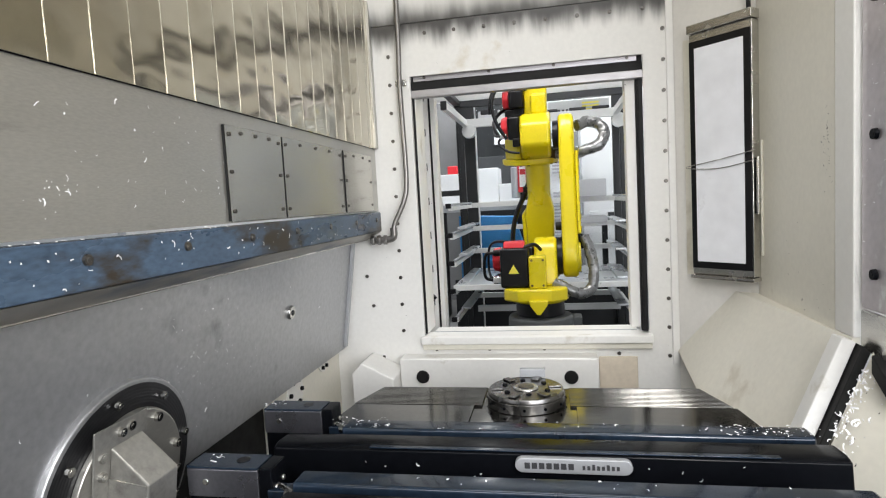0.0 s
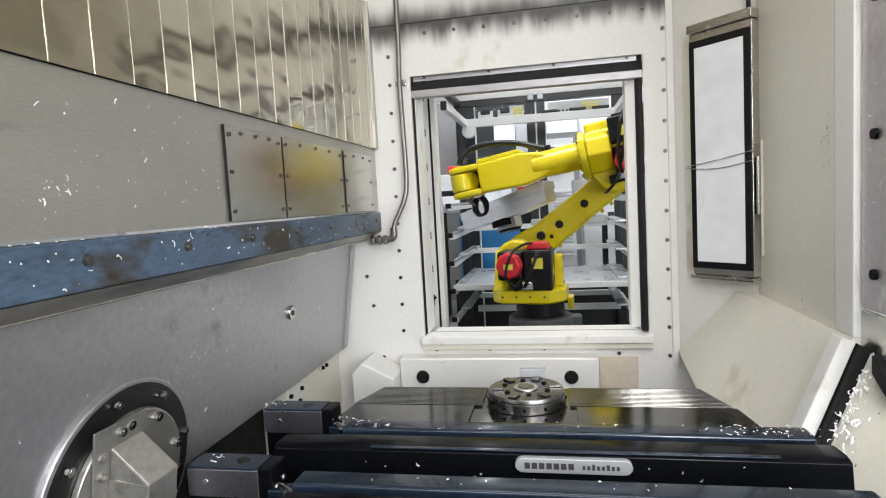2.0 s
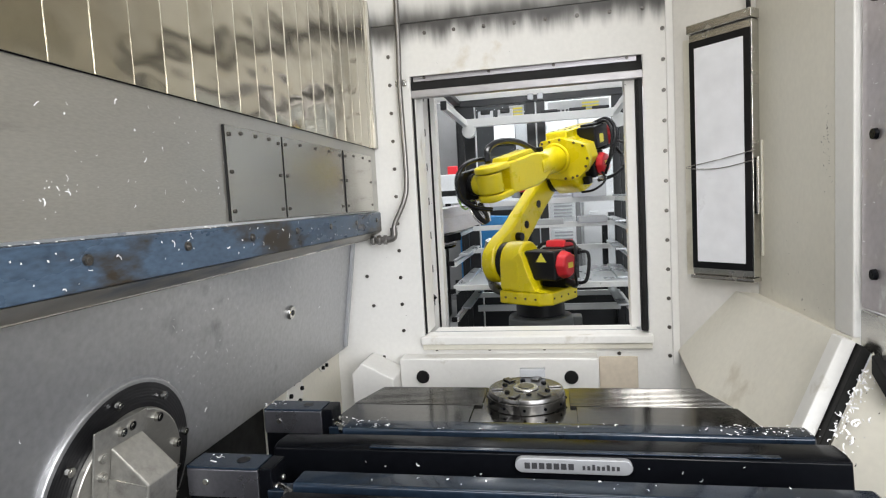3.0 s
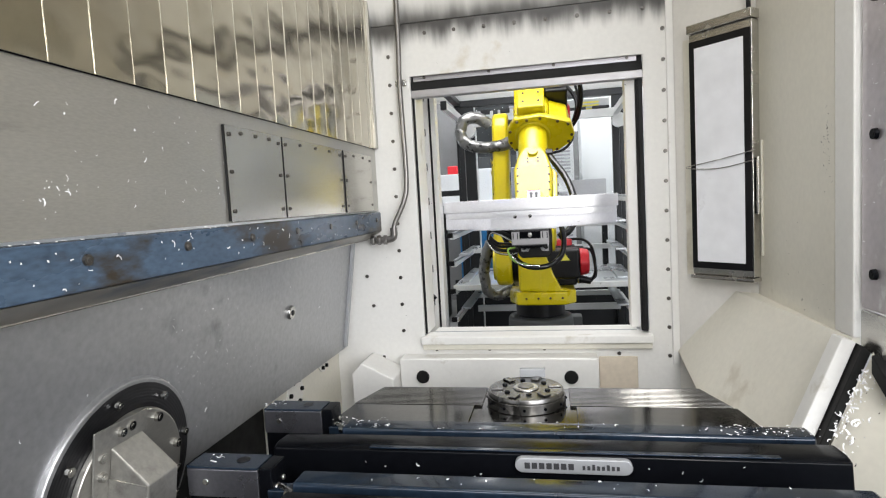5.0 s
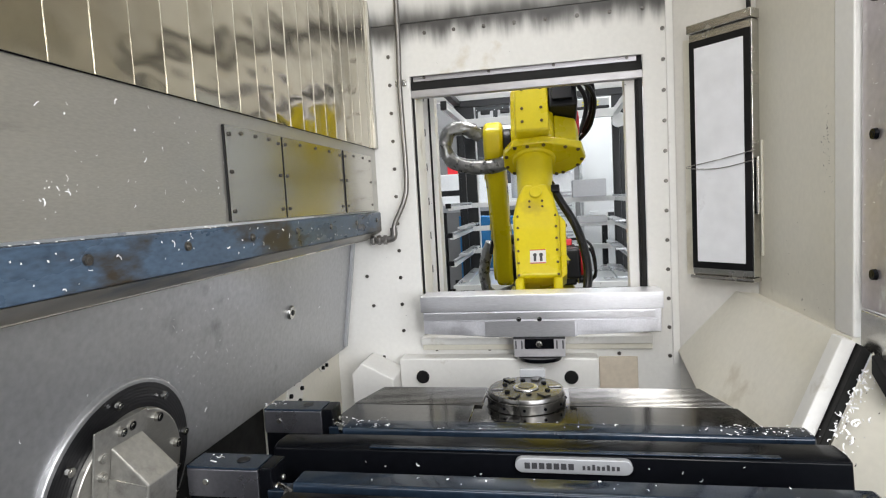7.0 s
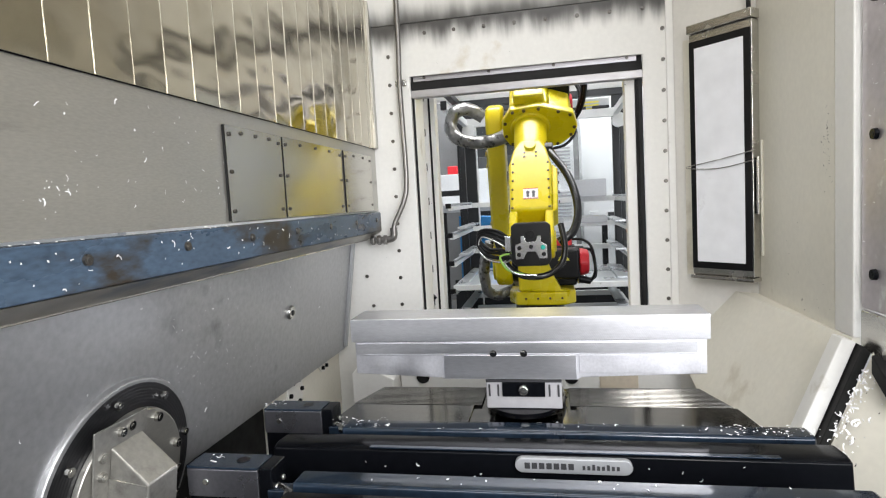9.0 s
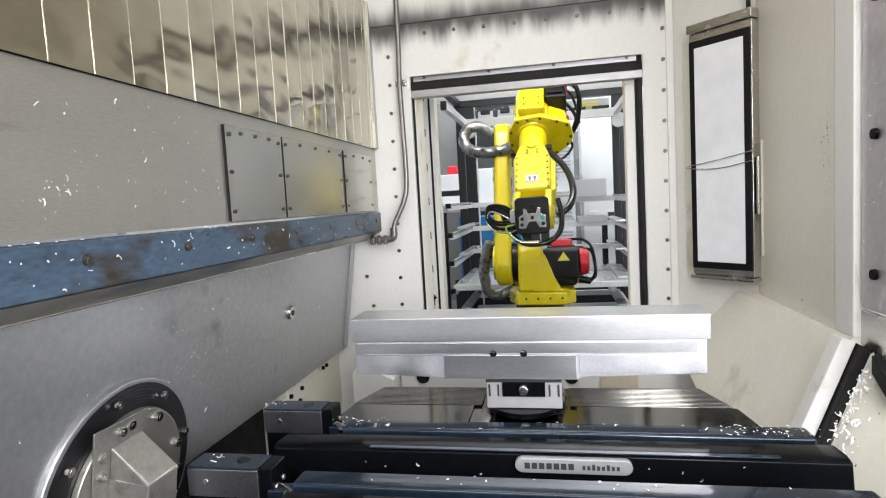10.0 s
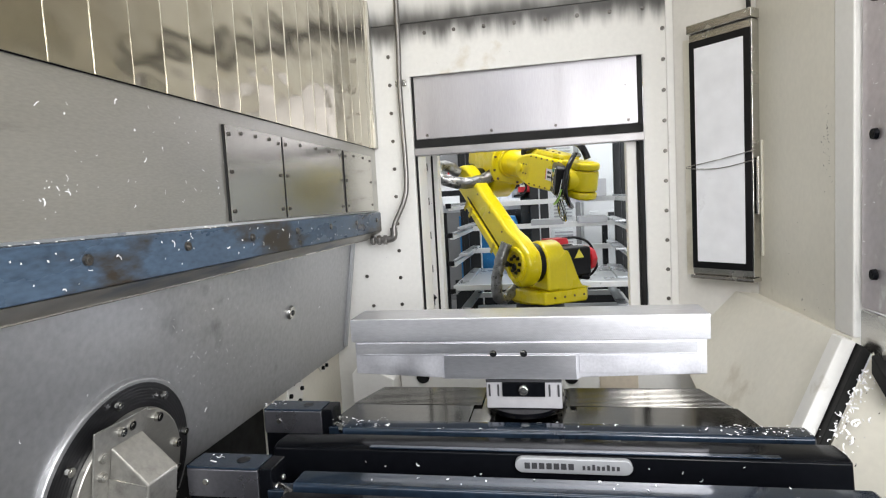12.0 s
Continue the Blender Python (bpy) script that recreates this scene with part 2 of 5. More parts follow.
def bolts(parent, spots, axis, r, h, mat, name="screw"):
    """Screw heads with a socket at the spots; the first is built, the others share its mesh."""
    bm = bmesh.new()
    add_cyl(bm, (0, 0, 0), (0, 0, h), r, r * 0.92, 12)
    add_cyl(bm, (0, 0, h), (0, 0, h + 0.0006), r * 0.5, r * 0.45, 6)
    first = link(name, bm, mat, False)
    turn = Vector(axis).to_track_quat("Z", "Y").to_matrix().to_4x4()
    for i, p in enumerate(spots):
        ob = first if i == 0 else new(name, first.data)
        ob.parent = parent
        ob.matrix_local = Matrix.Translation(p) @ turn



def sooty(name, z_full, z_none, lower, strength):
    """Cream paint that turns black with oily soot towards a bend, with runs down from it."""
    m = material(name, (0.78, 0.77, 0.74), 0.36, vary=0.06, scale=3, bump=0.03, dirt=(0.60, 0.54, 0.43), dirt_amount=0.08, dirt_scale=2.6)
    n, l = m.node_tree.nodes, m.node_tree.links
    b = n["Principled BSDF"]
    base = b.inputs["Base Color"].links[0].from_socket
    tc = n.new("ShaderNodeTexCoord")
    sep = n.new("ShaderNodeSeparateXYZ")
    l.new(tc.outputs["Object"], sep.inputs[0])
    mp = n.new("ShaderNodeMapping")
    mp.inputs["Scale"].default_value = (9, 1, 1.3)
    l.new(tc.outputs["Object"], mp.inputs["Vector"])
    run = n.new("ShaderNodeTexNoise")
    run.inputs["Scale"].default_value, run.inputs["Detail"].default_value = 2.2, 4
    l.new(mp.outputs[0], run.inputs["Vector"])
    jit = n.new("ShaderNodeMath")
    jit.operation = "MULTIPLY_ADD"
    l.new(run.outputs["Fac"], jit.inputs[0])
    jit.inputs[1].default_value = lower
    l.new(sep.outputs["Z"], jit.inputs[2])
    r = n.new("ShaderNodeMapRange")
    r.interpolation_type = "SMOOTHERSTEP"
    r.inputs["From Min"].default_value, r.inputs["From Max"].default_value = z_none, z_full
    r.inputs["To Max"].default_value = strength
    l.new(jit.outputs[0], r.inputs["Value"])
    mx = n.new("ShaderNodeMix")
    mx.data_type = "RGBA"
    l.new(r.outputs[0], mx.inputs["Factor"])
    l.new(base, mx.inputs["A"])
    mx.inputs["B"].default_value = (0.035, 0.032, 0.03, 1)
    l.new(mx.outputs["Result"], b.inputs["Base Color"])
    return m


CREAM_SOOT = sooty("cream_paint_with_soot", 2.338, 2.228, 0.11, 0.97)
CREAM_SOOT2 = sooty("upper_paint_with_soot", 2.30, 2.40, 0.06, 0.9)
# ---------------------------------------------------------------- hall and machine shell
def shell():
    solid("floor", box(-7, 7, -6, 12, -0.12, 0, 0), CONCRETE, "grey sealed concrete workshop floor", "floor", kind="structure")
    solid("ceiling", box(-7, 7, -6, 12, 4.6, 4.75, 0), HALLWALL, "white workshop ceiling", "ceiling", kind="structure")
    solid("wall_hall_far", box(-7, 7, 12.003, 12.2, 0, 4.6, 0), HALLWALL, "white panelled workshop wall", "wall", kind="structure")
    solid("wall_hall_near", box(-7, 7, -6.2, -6.003, 0, 4.6, 0), HALLWALL, "white workshop wall", "wall", kind="structure")
    solid("wall_hall_left", box(-7.2, -7.003, -6, 12, 0, 4.6, 0), HALLWALL, "white workshop wall", "wall", kind="structure")
    solid("wall_hall_right", box(7.003, 7.2, -6, 12, 0, 4.6, 0), HALLWALL, "white workshop wall", "wall", kind="structure")
    solid("machine_roof", box(-1.1, 0.9, 0.0, 2.4, 2.95, 3.0, 0), CREAM, "cream painted machine roof", "roof", kind="structure")
    solid("machine_sump", box(-1.0, 0.9, 0.3, 2.19, 0.5, 0.56, 0), BLACK_OX, "dark machine floor pan under the table", "floor", kind="structure")


def back_wall():
    bm = bmesh.new()
    for x0, x1, z0, z1 in ((-0.95, -0.517, 0.5, 2.283), (0.336, 0.46, 0.5, 2.283), (-0.517, 0.336, 0.5, 1.075), (-0.517, 0.336, 2.086, 2.283)):
        add_box(bm, x0, x1, 2.2, 2.212, z0, z1)
    w = solid("wall_north", bm, CREAM_SOOT, "cream painted machine wall with sooty stains and screws", "wall", kind="structure", smooth=False)
    zs = [2.167 - 0.107 * i for i in range(12)]
    spots = [(-0.597 - 0.0005 * i, 2.2, z) for i, z in enumerate(zs)] + [(0.405, 2.2, z) for z in zs]
    spots += [(-0.45 + 0.113 * i, 2.2, 2.243) for i in range(8)]
    spots += [(-0.47, 2.2, 1.02), (-0.26, 2.2, 1.02), (-0.05, 2.2, 1.02), (0.225, 2.2, 1.0), (-0.69, 2.2, 0.99), (-0.72, 2.2, 1.2), (-0.74, 2.2, 1.32)]
    bolts(w, spots, (0, -1, 0), 0.0072, 0.005, SCREW)
    # panel above the bend
    solid("wall_panel_upper", prism([(2.2, 2.286), (1.98, 2.95), (2.02, 2.95), (2.23, 2.286)], "x", -0.95, 0.46, 0), CREAM_SOOT2, "upper machine wall panel, white with black oily film", "wall", kind="structure")
    # tunnel of the loading opening
    fr = thing("loading_hatch_frame", "white hatch frame with black rubber seals around the opening", "hatch frame", kind="structure")
    part("seal", box(-0.517, -0.508, 2.216, 2.224, 1.078, 2.3), BLACK_RUB, fr)
    part("jamb", box(-0.53, -0.506, 2.2245, 2.36, 1.078, 2.3), WHITE, fr)
    part("post", box(0.276, 0.3125, 2.24, 2.30, 1.09, 2.3), WHITE, fr)
    part("seal", box(0.313, 0.336, 2.225, 2.25, 1.078, 2.3), BLACK_RUB, fr)
    part("seal_lip", box(0.318, 0.3355, 2.216, 2.2245, 1.078, 2.3), BLACK_RUB, fr)
    part("sill", box(-0.525, 0.345, 2.165, 2.27, 1.045, 1.0745, 0.004), WHITE, fr)
    part("sill_ledge", box(-0.505, 0.312, 2.271, 2.42, 1.03, 1.060, 0.003), WHITE, fr)
    part("sill_groove", box(-0.49, 0.30, 2.262, 2.2695, 1.0747, 1.0760, 0), GREYBOX, fr)
    part("drip_edge", box(-0.522, 0.342, 2.178, 2.199, 1.022, 1.046, 0.003), BEIGE, fr)
    part("head", box(-0.525, 0.345, 2.25, 2.34, 2.045, 2.066, 0.003), WHITE, fr)
    # door post of the cell behind the hatch
    dp = thing("cell_door_post", "white slotted steel door post with a black rubber seal", "post")
    part("post", box(-0.651, -0.568, 2.75, 2.81, 0.0, 2.6), WHITE, dp)
    part("seal", box(-0.5675, -0.558, 2.755, 2.80, 0.0, 2.6), BLACK_RUB, dp)
    part("inner_post", box(-0.5575, -0.535, 2.75, 2.82, 0.0, 2.6), WHITE, dp)
    for dz in range(8):
        part("slot", box(-0.588, -0.584, 2.7475, 2.7495, 0.93 + dz * 0.165, 0.965 + dz * 0.165, 0), BLACK, dp)
    part("catch", prism([(-0.626, 1.08), (-0.572, 1.135), (-0.626, 1.19)], "y", 2.735, 2.749, 0.002), BLACK, dp, "small black triangular latch")
    part("foot", box(-0.66, -0.53, 2.73, 2.84, 0.0, 0.012), GREYBOX, dp)


def hatch_door():
    d = thing("hatch_door", "brushed steel sliding hatch door with black lower seal", "hatch door", pose(-0.095, 2.226, 2.016))
    part("door_panel", box(-0.42, 0.428, -0.006, 0.006, 0.052, 0.62, 0.002), STEEL_DOOR, d)
    part("seal", box(-0.424, 0.431, -0.012, 0.010, 0.018, 0.0515, 0.003), BLACK_RUB, d)
    part("lip", box(-0.428, 0.433, -0.022, 0.012, -0.012, 0.0175, 0.003), PIPE_LIGHT, d)
    bolts(d, [(-0.37, -0.006, 0.066), (-0.12, -0.006, 0.066), (0.12, -0.006, 0.066), (0.38, -0.006, 0.066)], (0, -1, 0), 0.006, 0.004, SCREW)
    return d


def left_wall():
    solid("wall_west", box(-0.72, -0.675, -0.4, 2.199, 1.58, 2.95, 0), STEEL, "stainless steel machine side wall spotted with chips", "wall", kind="structure")
    low = solid("wall_west_lower", prism([(-0.785, 1.47), (-0.85, 1.03), (-0.875, 1.03), (-0.81, 1.47)], "y", 0.0, 2.19, 0.002), STEEL_DARK, "dull steel lower side panel with scratches", "wall", kind="structure")
    # Beige instead of cream carries the shade below the panel in the colour.
    solid("wall_west_base", box(-0.95, -0.885, 1.63, 2.199, 0.5, 1.1, 0), BEIGE, "wall under the side panel, in beige standing in for shaded cream", "wall", kind="structure")
    # The dark gap of the pit is put into this wall's black colour.
    solid("wall_west_pit", box(-0.97, -0.92, 0.0, 1.628, 0.5, 1.1, 0), BLACK_RUB, "wall of the pit under the side panel, coloured black for its shade", "wall", kind="structure")
    part("end_strip", prism([(-0.774, 1.46), (-0.837, 1.04), (-0.849, 1.04), (-0.786, 1.46)], "y", 2.165, 2.185, 0.001), GREYBOX, low)
    # access plates
    for y0, y1, n in ((1.125, 1.385, 5), (1.392, 1.815, 5), (1.835, 2.13, 4)):
        p = thing("access_plate", "bolted brushed steel access plate on the side wall", "access plate", group="access plates on side wall")
        part("plate", box(-0.6755, -0.671, y0, y1, 1.582, 1.79, 0.0015), PLATE, p)
        part("gasket", box(-0.6752, -0.6705, y0 - 0.005, y0 - 0.0005, 1.584, 1.788, 0), BLACK_RUB, p)
        zz = [1.605, 1.69, 1.77]
        sp = [(-0.671, y0 + 0.016, z) for z in zz] + [(-0.671, y1 - 0.016, z) for z in zz]
        sp += [(-0.671, y0 + (y1 - y0) * k / (n - 1), 1.776) for k in range(1, n - 1)]
        bolts(p, sp, (1, 0, 0), 0.0046, 0.003, SCREW)
    # telescopic cover
    c = thing("telescopic_cover", "polished stainless telescopic way cover with overlapping plates", "way cover")
    for i in range(22):
        y0 = 0.36 + 0.0835 * i
        x = -0.666 - 0.0001 * i
        tip = 0.0009 + 0.0009 * ((i * 7) % 5) / 4
        bm = prism([(x - 0.0035, y0), (x, y0), (x + 0.0001, y0 + 0.0008), (x - tip, y0 + 0.0855), (x - 0.0035, y0 + 0.0855)], "z", 1.821, 2.9, 0)
        pl = part("cover_plate", bm, COVER, c, smooth=False)
        part("plate_edge", box(x - 0.003, x - 0.0004, y0 - 0.0010, y0 - 0.0002, 1.8215, 2.9, 0), STEEL, pl)
    part("backing", box(-0.6742, -0.6722, 0.3, 2.19, 1.82, 2.9, 0), BLACK_OX, c)
    part("end_flange", box(-0.674, -0.658, 2.17, 2.198, 1.82, 2.9, 0.003), STEEL, c)
    # guide rail under the wall
    r = thing("guide_rail_cover", "worn blue painted rail cover with brown rubbed patches", "rail cover")
    part("face", prism([(-0.72, 1.574), (-0.664, 1.574), (-0.664, 1.50), (-0.72, 1.50)], "y", -0.2, 2.19, 0.003), BLUE_WORN, r)
    part("lower_lip", prism([(-0.664, 1.499), (-0.728, 1.467), (-0.79, 1.467), (-0.79, 1.499)], "y", -0.2, 2.19, 0.002), RAIL_LIP, r)
    part("bright_edge", tube([(-0.728, -0.2, 1.4665), (-0.728, 2.19, 1.4665)], 0.0022, 6, 1), EDGE, r)
    bolts(r, [(-0.664, 0.72 + 0.235 * i, 1.545) for i in range(7)], (1, 0, 0), 0.009, 0.004, SCREW)
    # knob and trunnion bearing cover
    k = thing("pressure_plug", "round steel plug with a socket on the side panel", "plug", pose(-0.8135, 1.649, 1.285, 0, 8.4, 0))
    part("disc", cyl((0, 0, 0), (0.010, 0, 0), 0.023, 0.021, 24, 0.003), EDGE, k)
    part("socket", cyl((0.0101, 0, 0), (0.012, 0, 0), 0.009, 0.009, 12, 0.0005), BLACK_OX, k)
    t = thing("bearing_cover", "round bolted bearing cover with a folded steel guard", "bearing cover", pose(-0.842, 0.937, 1.096, 0, 8.4, 0))
    part("outer_ring", cyl((0, 0, 0), (0.012, 0, 0), 0.205, 0.20, 64, 0.003), STEEL_DARK, t)
    for q in range(7):
        part("groove_ring", cyl((0.0121 + 0.0008 * q, 0, 0), (0.0128 + 0.0008 * q, 0, 0), 0.192 - 0.006 * q, 0.189 - 0.006 * q, 64, 0), RIBBED, t, "ribbed dark ring")
    part("inner_disc", cyl((0.018, 0, 0), (0.030, 0, 0), 0.146, 0.143, 64, 0.003), STEEL, t)
    bolts(t, [(0.030, 0.128 * math.cos(a), 0.128 * math.sin(a)) for a in [math.radians(d) for d in (-12, 14, 62, 98, 133, 170, 215, 260, 305)]], (1, 0, 0), 0.010, 0.008, EDGE)
    bolts(t, [(0.018, 0.172 * math.cos(a), 0.172 * math.sin(a)) for a in [math.radians(d) for d in (12, 57, 102, 147, 192, 237, 282, 327)]], (1, 0, 0), 0.009, 0.007, EDGE)
    g = part("guard", prism([(0.0355, 0.106), (0.115, 0.050), (0.115, -0.30), (0.0355, -0.30)], "y", -0.071, 0.011, 0.003), STEEL_WORN, t, "folded steel guard box with worn edges", smooth=False)
    part("guard_flange", box(0.031, 0.035, -0.108, 0.025, -0.3, 0.146, 0.001), STEEL_WORN, g)
    part("guard_lip", box(0.0355, 0.112, -0.0735, -0.0712, -0.3, 0.048, 0.0005), STEEL_WORN, g)
    bolts(g, [(0.035, -0.090, 0.06), (0.035, -0.045, 0.125), (0.035, -0.090, -0.05)], (1, 0, 0), 0.009, 0.007, EDGE)
    # bolted bosses on the cream base wall
    for y, z, rr in ((1.78, 0.985, 0.05), (2.03, 1.03, 0.04)):
        f = thing("bolt_flange", "cream flange with a ring of dark bolts", "flange", pose(-0.885, y, z), group="bolt flanges")
        part("disc", cyl((0, 0, 0), (0.006, 0, 0), rr * 1.2, rr * 1.2, 32, 0.001), CREAM, f)
        bolts(f, [(0.006, rr * 0.85 * math.cos(a), rr * 0.85 * math.sin(a)) for a in [math.radians(60 * i) for i in range(6)]], (1, 0, 0), 0.008, 0.008, BLACK_OX)


def coolant_pipe():
    p = thing("coolant_pipe", "grey steel coolant pipe with elbow fittings on the wall", "pipe")
    part("pipe", tube([(-0.545, 2.165, 2.9), (-0.545, 2.165, 2.25), (-0.55, 2.165, 2.05), (-0.545, 2.165, 1.72), (-0.556, 2.16, 1.62), (-0.597, 2.15, 1.53), (-0.603, 2.145, 1.50)], 0.0095, 10, 6), PIPE, p)
    part("elbow", tube([(-0.603, 2.145, 1.512), (-0.604, 2.145, 1.478), (-0.625, 2.145, 1.468), (-0.672, 2.145, 1.466)], 0.014, 10, 4), PIPE, p)
    for x in (-0.63, -0.655, -0.68):
        part("nut", cyl((x, 2.145, 1.467), (x - 0.015, 2.145, 1.467), 0.019, 0.019, 6, 0.002), PIPE, p, smooth=False)
    part("clip", box(-0.572, -0.53, 2.185, 2.199, 2.05, 2.075, 0.003), EDGE, p)


def right_wall():
    a, b = Vector((0.44, 2.2)), Vector((0.643, 1.997))
    solid("wall_chamfer", prism([(0.44, 2.2), (0.643, 1.997), (0.69, 2.04), (0.47, 2.25)], "z", 0.5, 2.95, 0), CREAM, "cream painted slanted corner wall", "wall", kind="structure")
    solid("wall_corner_strip", box(0.415, 0.4395, 2.192, 2.1995, 0.96, 2.28, 0.002), WHITE, "white edge strip of the machine wall", "trim", kind="structure")
    solid("wall_east", box(0.645, 0.70, 1.49, 1.997, 0.5, 2.95, 0), BEIGE, "beige machine side wall with drip marks", "wall", kind="structure")
    solid("door_frame_flange", prism([(0.643, 1.486), (0.643, 1.40), (0.72, 1.40), (0.72, 1.486)], "z", 1.25, 2.95, 0.004), WHITE, "white folded edge of the machine door frame", "trim", kind="structure")
    # slanted chute below
    bm = bmesh.new()
    vs = [bm.verts.new(p) for p in ((0.642, 1.40, 1.25), (0.642, 1.998, 1.25), (0.59, 2.05, 1.25), (0.433, 2.199, 1.01), (0.43, 1.385, 0.86))]
    faces = [bm.faces.new((vs[0], vs[1], vs[2], vs[4])), bm.faces.new((vs[2], vs[3], vs[4]))]
    r = bmesh.ops.extrude_face_region(bm, geom=bm.faces[:])
    bmesh.ops.translate(bm, vec=(0.01, 0, -0.012), verts=[v for v in r["geom"] if isinstance(v, bmesh.types.BMVert)])
    solid("chip_chute", bm, BEIGE, "beige sloping chip chute panel in the corner", "chute", kind="structure", smooth=False)
    # the frame edge goes on down along the chute
    solid("chute_edge", prism([(0.600, 1.262), (0.445, 0.88), (0.485, 0.88), (0.628, 1.252)], "y", 1.352, 1.40, 0.003), WHITE, "white folded edge of the chip chute", "trim", kind="structure")
    solid("chute_seal", prism([(0.630, 1.25), (0.487, 0.88), (0.505, 0.88), (0.646, 1.235)], "y", 1.33, 1.38, 0.003), BLACK_RUB, "black rubber seal along the chute edge, full of chips", "seal")
    dp = thing("door_post", "scratched grey metal door post with screws", "door post")
    part("post", box(0.655, 0.70, 1.26, 1.395, 1.32, 2.95, 0.006), POST, dp)
    part("outer_sheet", box(0.70, 0.74, 0.9, 1.30, 1.30, 2.95, 0.004), POST, dp)
    bolts(dp, [(0.655, 1.335, z) for z in (1.40, 1.69, 1.965)], (-1, 0, 0), 0.012, 0.008, BLACK_OX)
    part("foot_plate", box(0.648, 0.66, 1.22, 1.38, 1.23, 1.318, 0.003), EDGE, dp)
    part("wiper", prism([(1.20, 1.18), (1.30, 1.24), (1.30, 1.20), (1.22, 1.15)], "x", 0.63, 0.70, 0.003), BLACK_RUB, dp)
    bm = bmesh.new()
    vs = [bm.verts.new(p) for p in ((0.499, 1.328, 0.86), (0.648, 1.328, 1.238), (0.95, 0.8, 1.16), (0.80, 0.6, 0.70))]
    f = bm.faces.new(vs)
    r = bmesh.ops.extrude_face_region(bm, geom=[f])
    bmesh.ops.translate(bm, vec=(0, 0, -0.02), verts=[v for v in r["geom"] if isinstance(v, bmesh.types.BMVert)])
    solid("door_sill_pan", bm, BEIGE, "beige sheet metal pan scattered with metal chips", "pan", kind="structure", smooth=False)


def work_lamp():
    u = Vector((math.sqrt(0.5), -math.sqrt(0.5), 0))
    m = Matrix.Translation((0.551, 2.031, 1.707)) @ Matrix.Rotation(radians(-45), 4, "Z")
    lamp = thing("work_lamp", "flat framed work lamp with frosted white panel", "lamp", m)
    w, h = 0.1055, 0.400
    part("housing", box(-w, w, -0.012, 0.03, -h, h, 0.004), EDGE, lamp)
    part("frame", box(-w + 0.003, w - 0.003, -0.017, -0.0125, -h + 0.022, h - 0.025, 0.002), BLACK, lamp, "black inner frame")
    part("diffuser", box(-w + 0.024, w - 0.024, -0.021, -0.0175, -h + 0.045, h - 0.05, 0.001), DIFF, lamp, "frosted white diffuser with smears")
    part("end_cap", box(-w - 0.003, w + 0.003, -0.022, 0.03, h + 0.001, h + 0.03, 0.003), EDGE, lamp)
    part("end_cap", box(-w - 0.003, w + 0.003, -0.022, 0.03, -h - 0.014, -h - 0.001, 0.003), EDGE, lamp)
    part("wire_tie", tube([(-w - 0.01, -0.024, -0.035), (0, -0.026, -0.02), (w + 0.012, -0.024, 0.0)], 0.0016, 6, 4), EDGE, lamp)
    part("wire_tie", tube([(-w - 0.01, -0.024, -0.04), (0, -0.026, -0.048), (w + 0.012, -0.024, -0.03)], 0.0016, 6, 4), EDGE, lamp)
    part("clamp", box(w + 0.004, w + 0.014, -0.008, 0.03, -0.20, -0.02, 0.003), EDGE, lamp)
    part("clamp_bar", box(w + 0.0145, w + 0.02, 0.0, 0.03, -0.33, 0.03, 0.002), BEIGE, lamp)
    part("cable", tube([(w - 0.02, 0.01, h + 0.03), (w - 0.022, 0.01, h + 0.09), (w - 0.015, 0.012, h + 0.3)], 0.007, 8, 4), BLACK_RUB, lamp)
    part("backing", box(-w - 0.05, w + 0.01, 0.031, 0.036, -h - 0.01, h + 0.0, 0.002), BEIGE, lamp)


def lower_back_cover():
    c = thing("wall_cover", "white folded cover with two black plugs on the wall", "cover")
    part("cover_plate", box(-0.605, 0.145, 2.12, 2.199, 0.62, 1.003, 0.006), WHITE, c)
    for x in (-0.515, 0.045):
        part("plug", cyl((x, 2.12, 0.933), (x, 2.112, 0.933), 0.026, 0.024, 24, 0.002), BLACK_RUB, c)
    s = thing("side_cover", "folded white corner cover", "cover")
    part("wedge", prism([(-0.77, 0.97), (-0.73, 1.012), (-0.607, 0.95), (-0.607, 0.62), (-0.77, 0.62)], "y", 2.03, 2.195, 0.005), WHITE, s, smooth=False)
    # Sheet added for tan stains on the wall itself, not a separate panel.
    solid("tan_stain_sheet", box(0.15, 0.29, 2.19, 2.199, 0.62, 0.99, 0.003), BRASS_OIL, "thin sheet added for the tan stains on the lower wall", "panel")


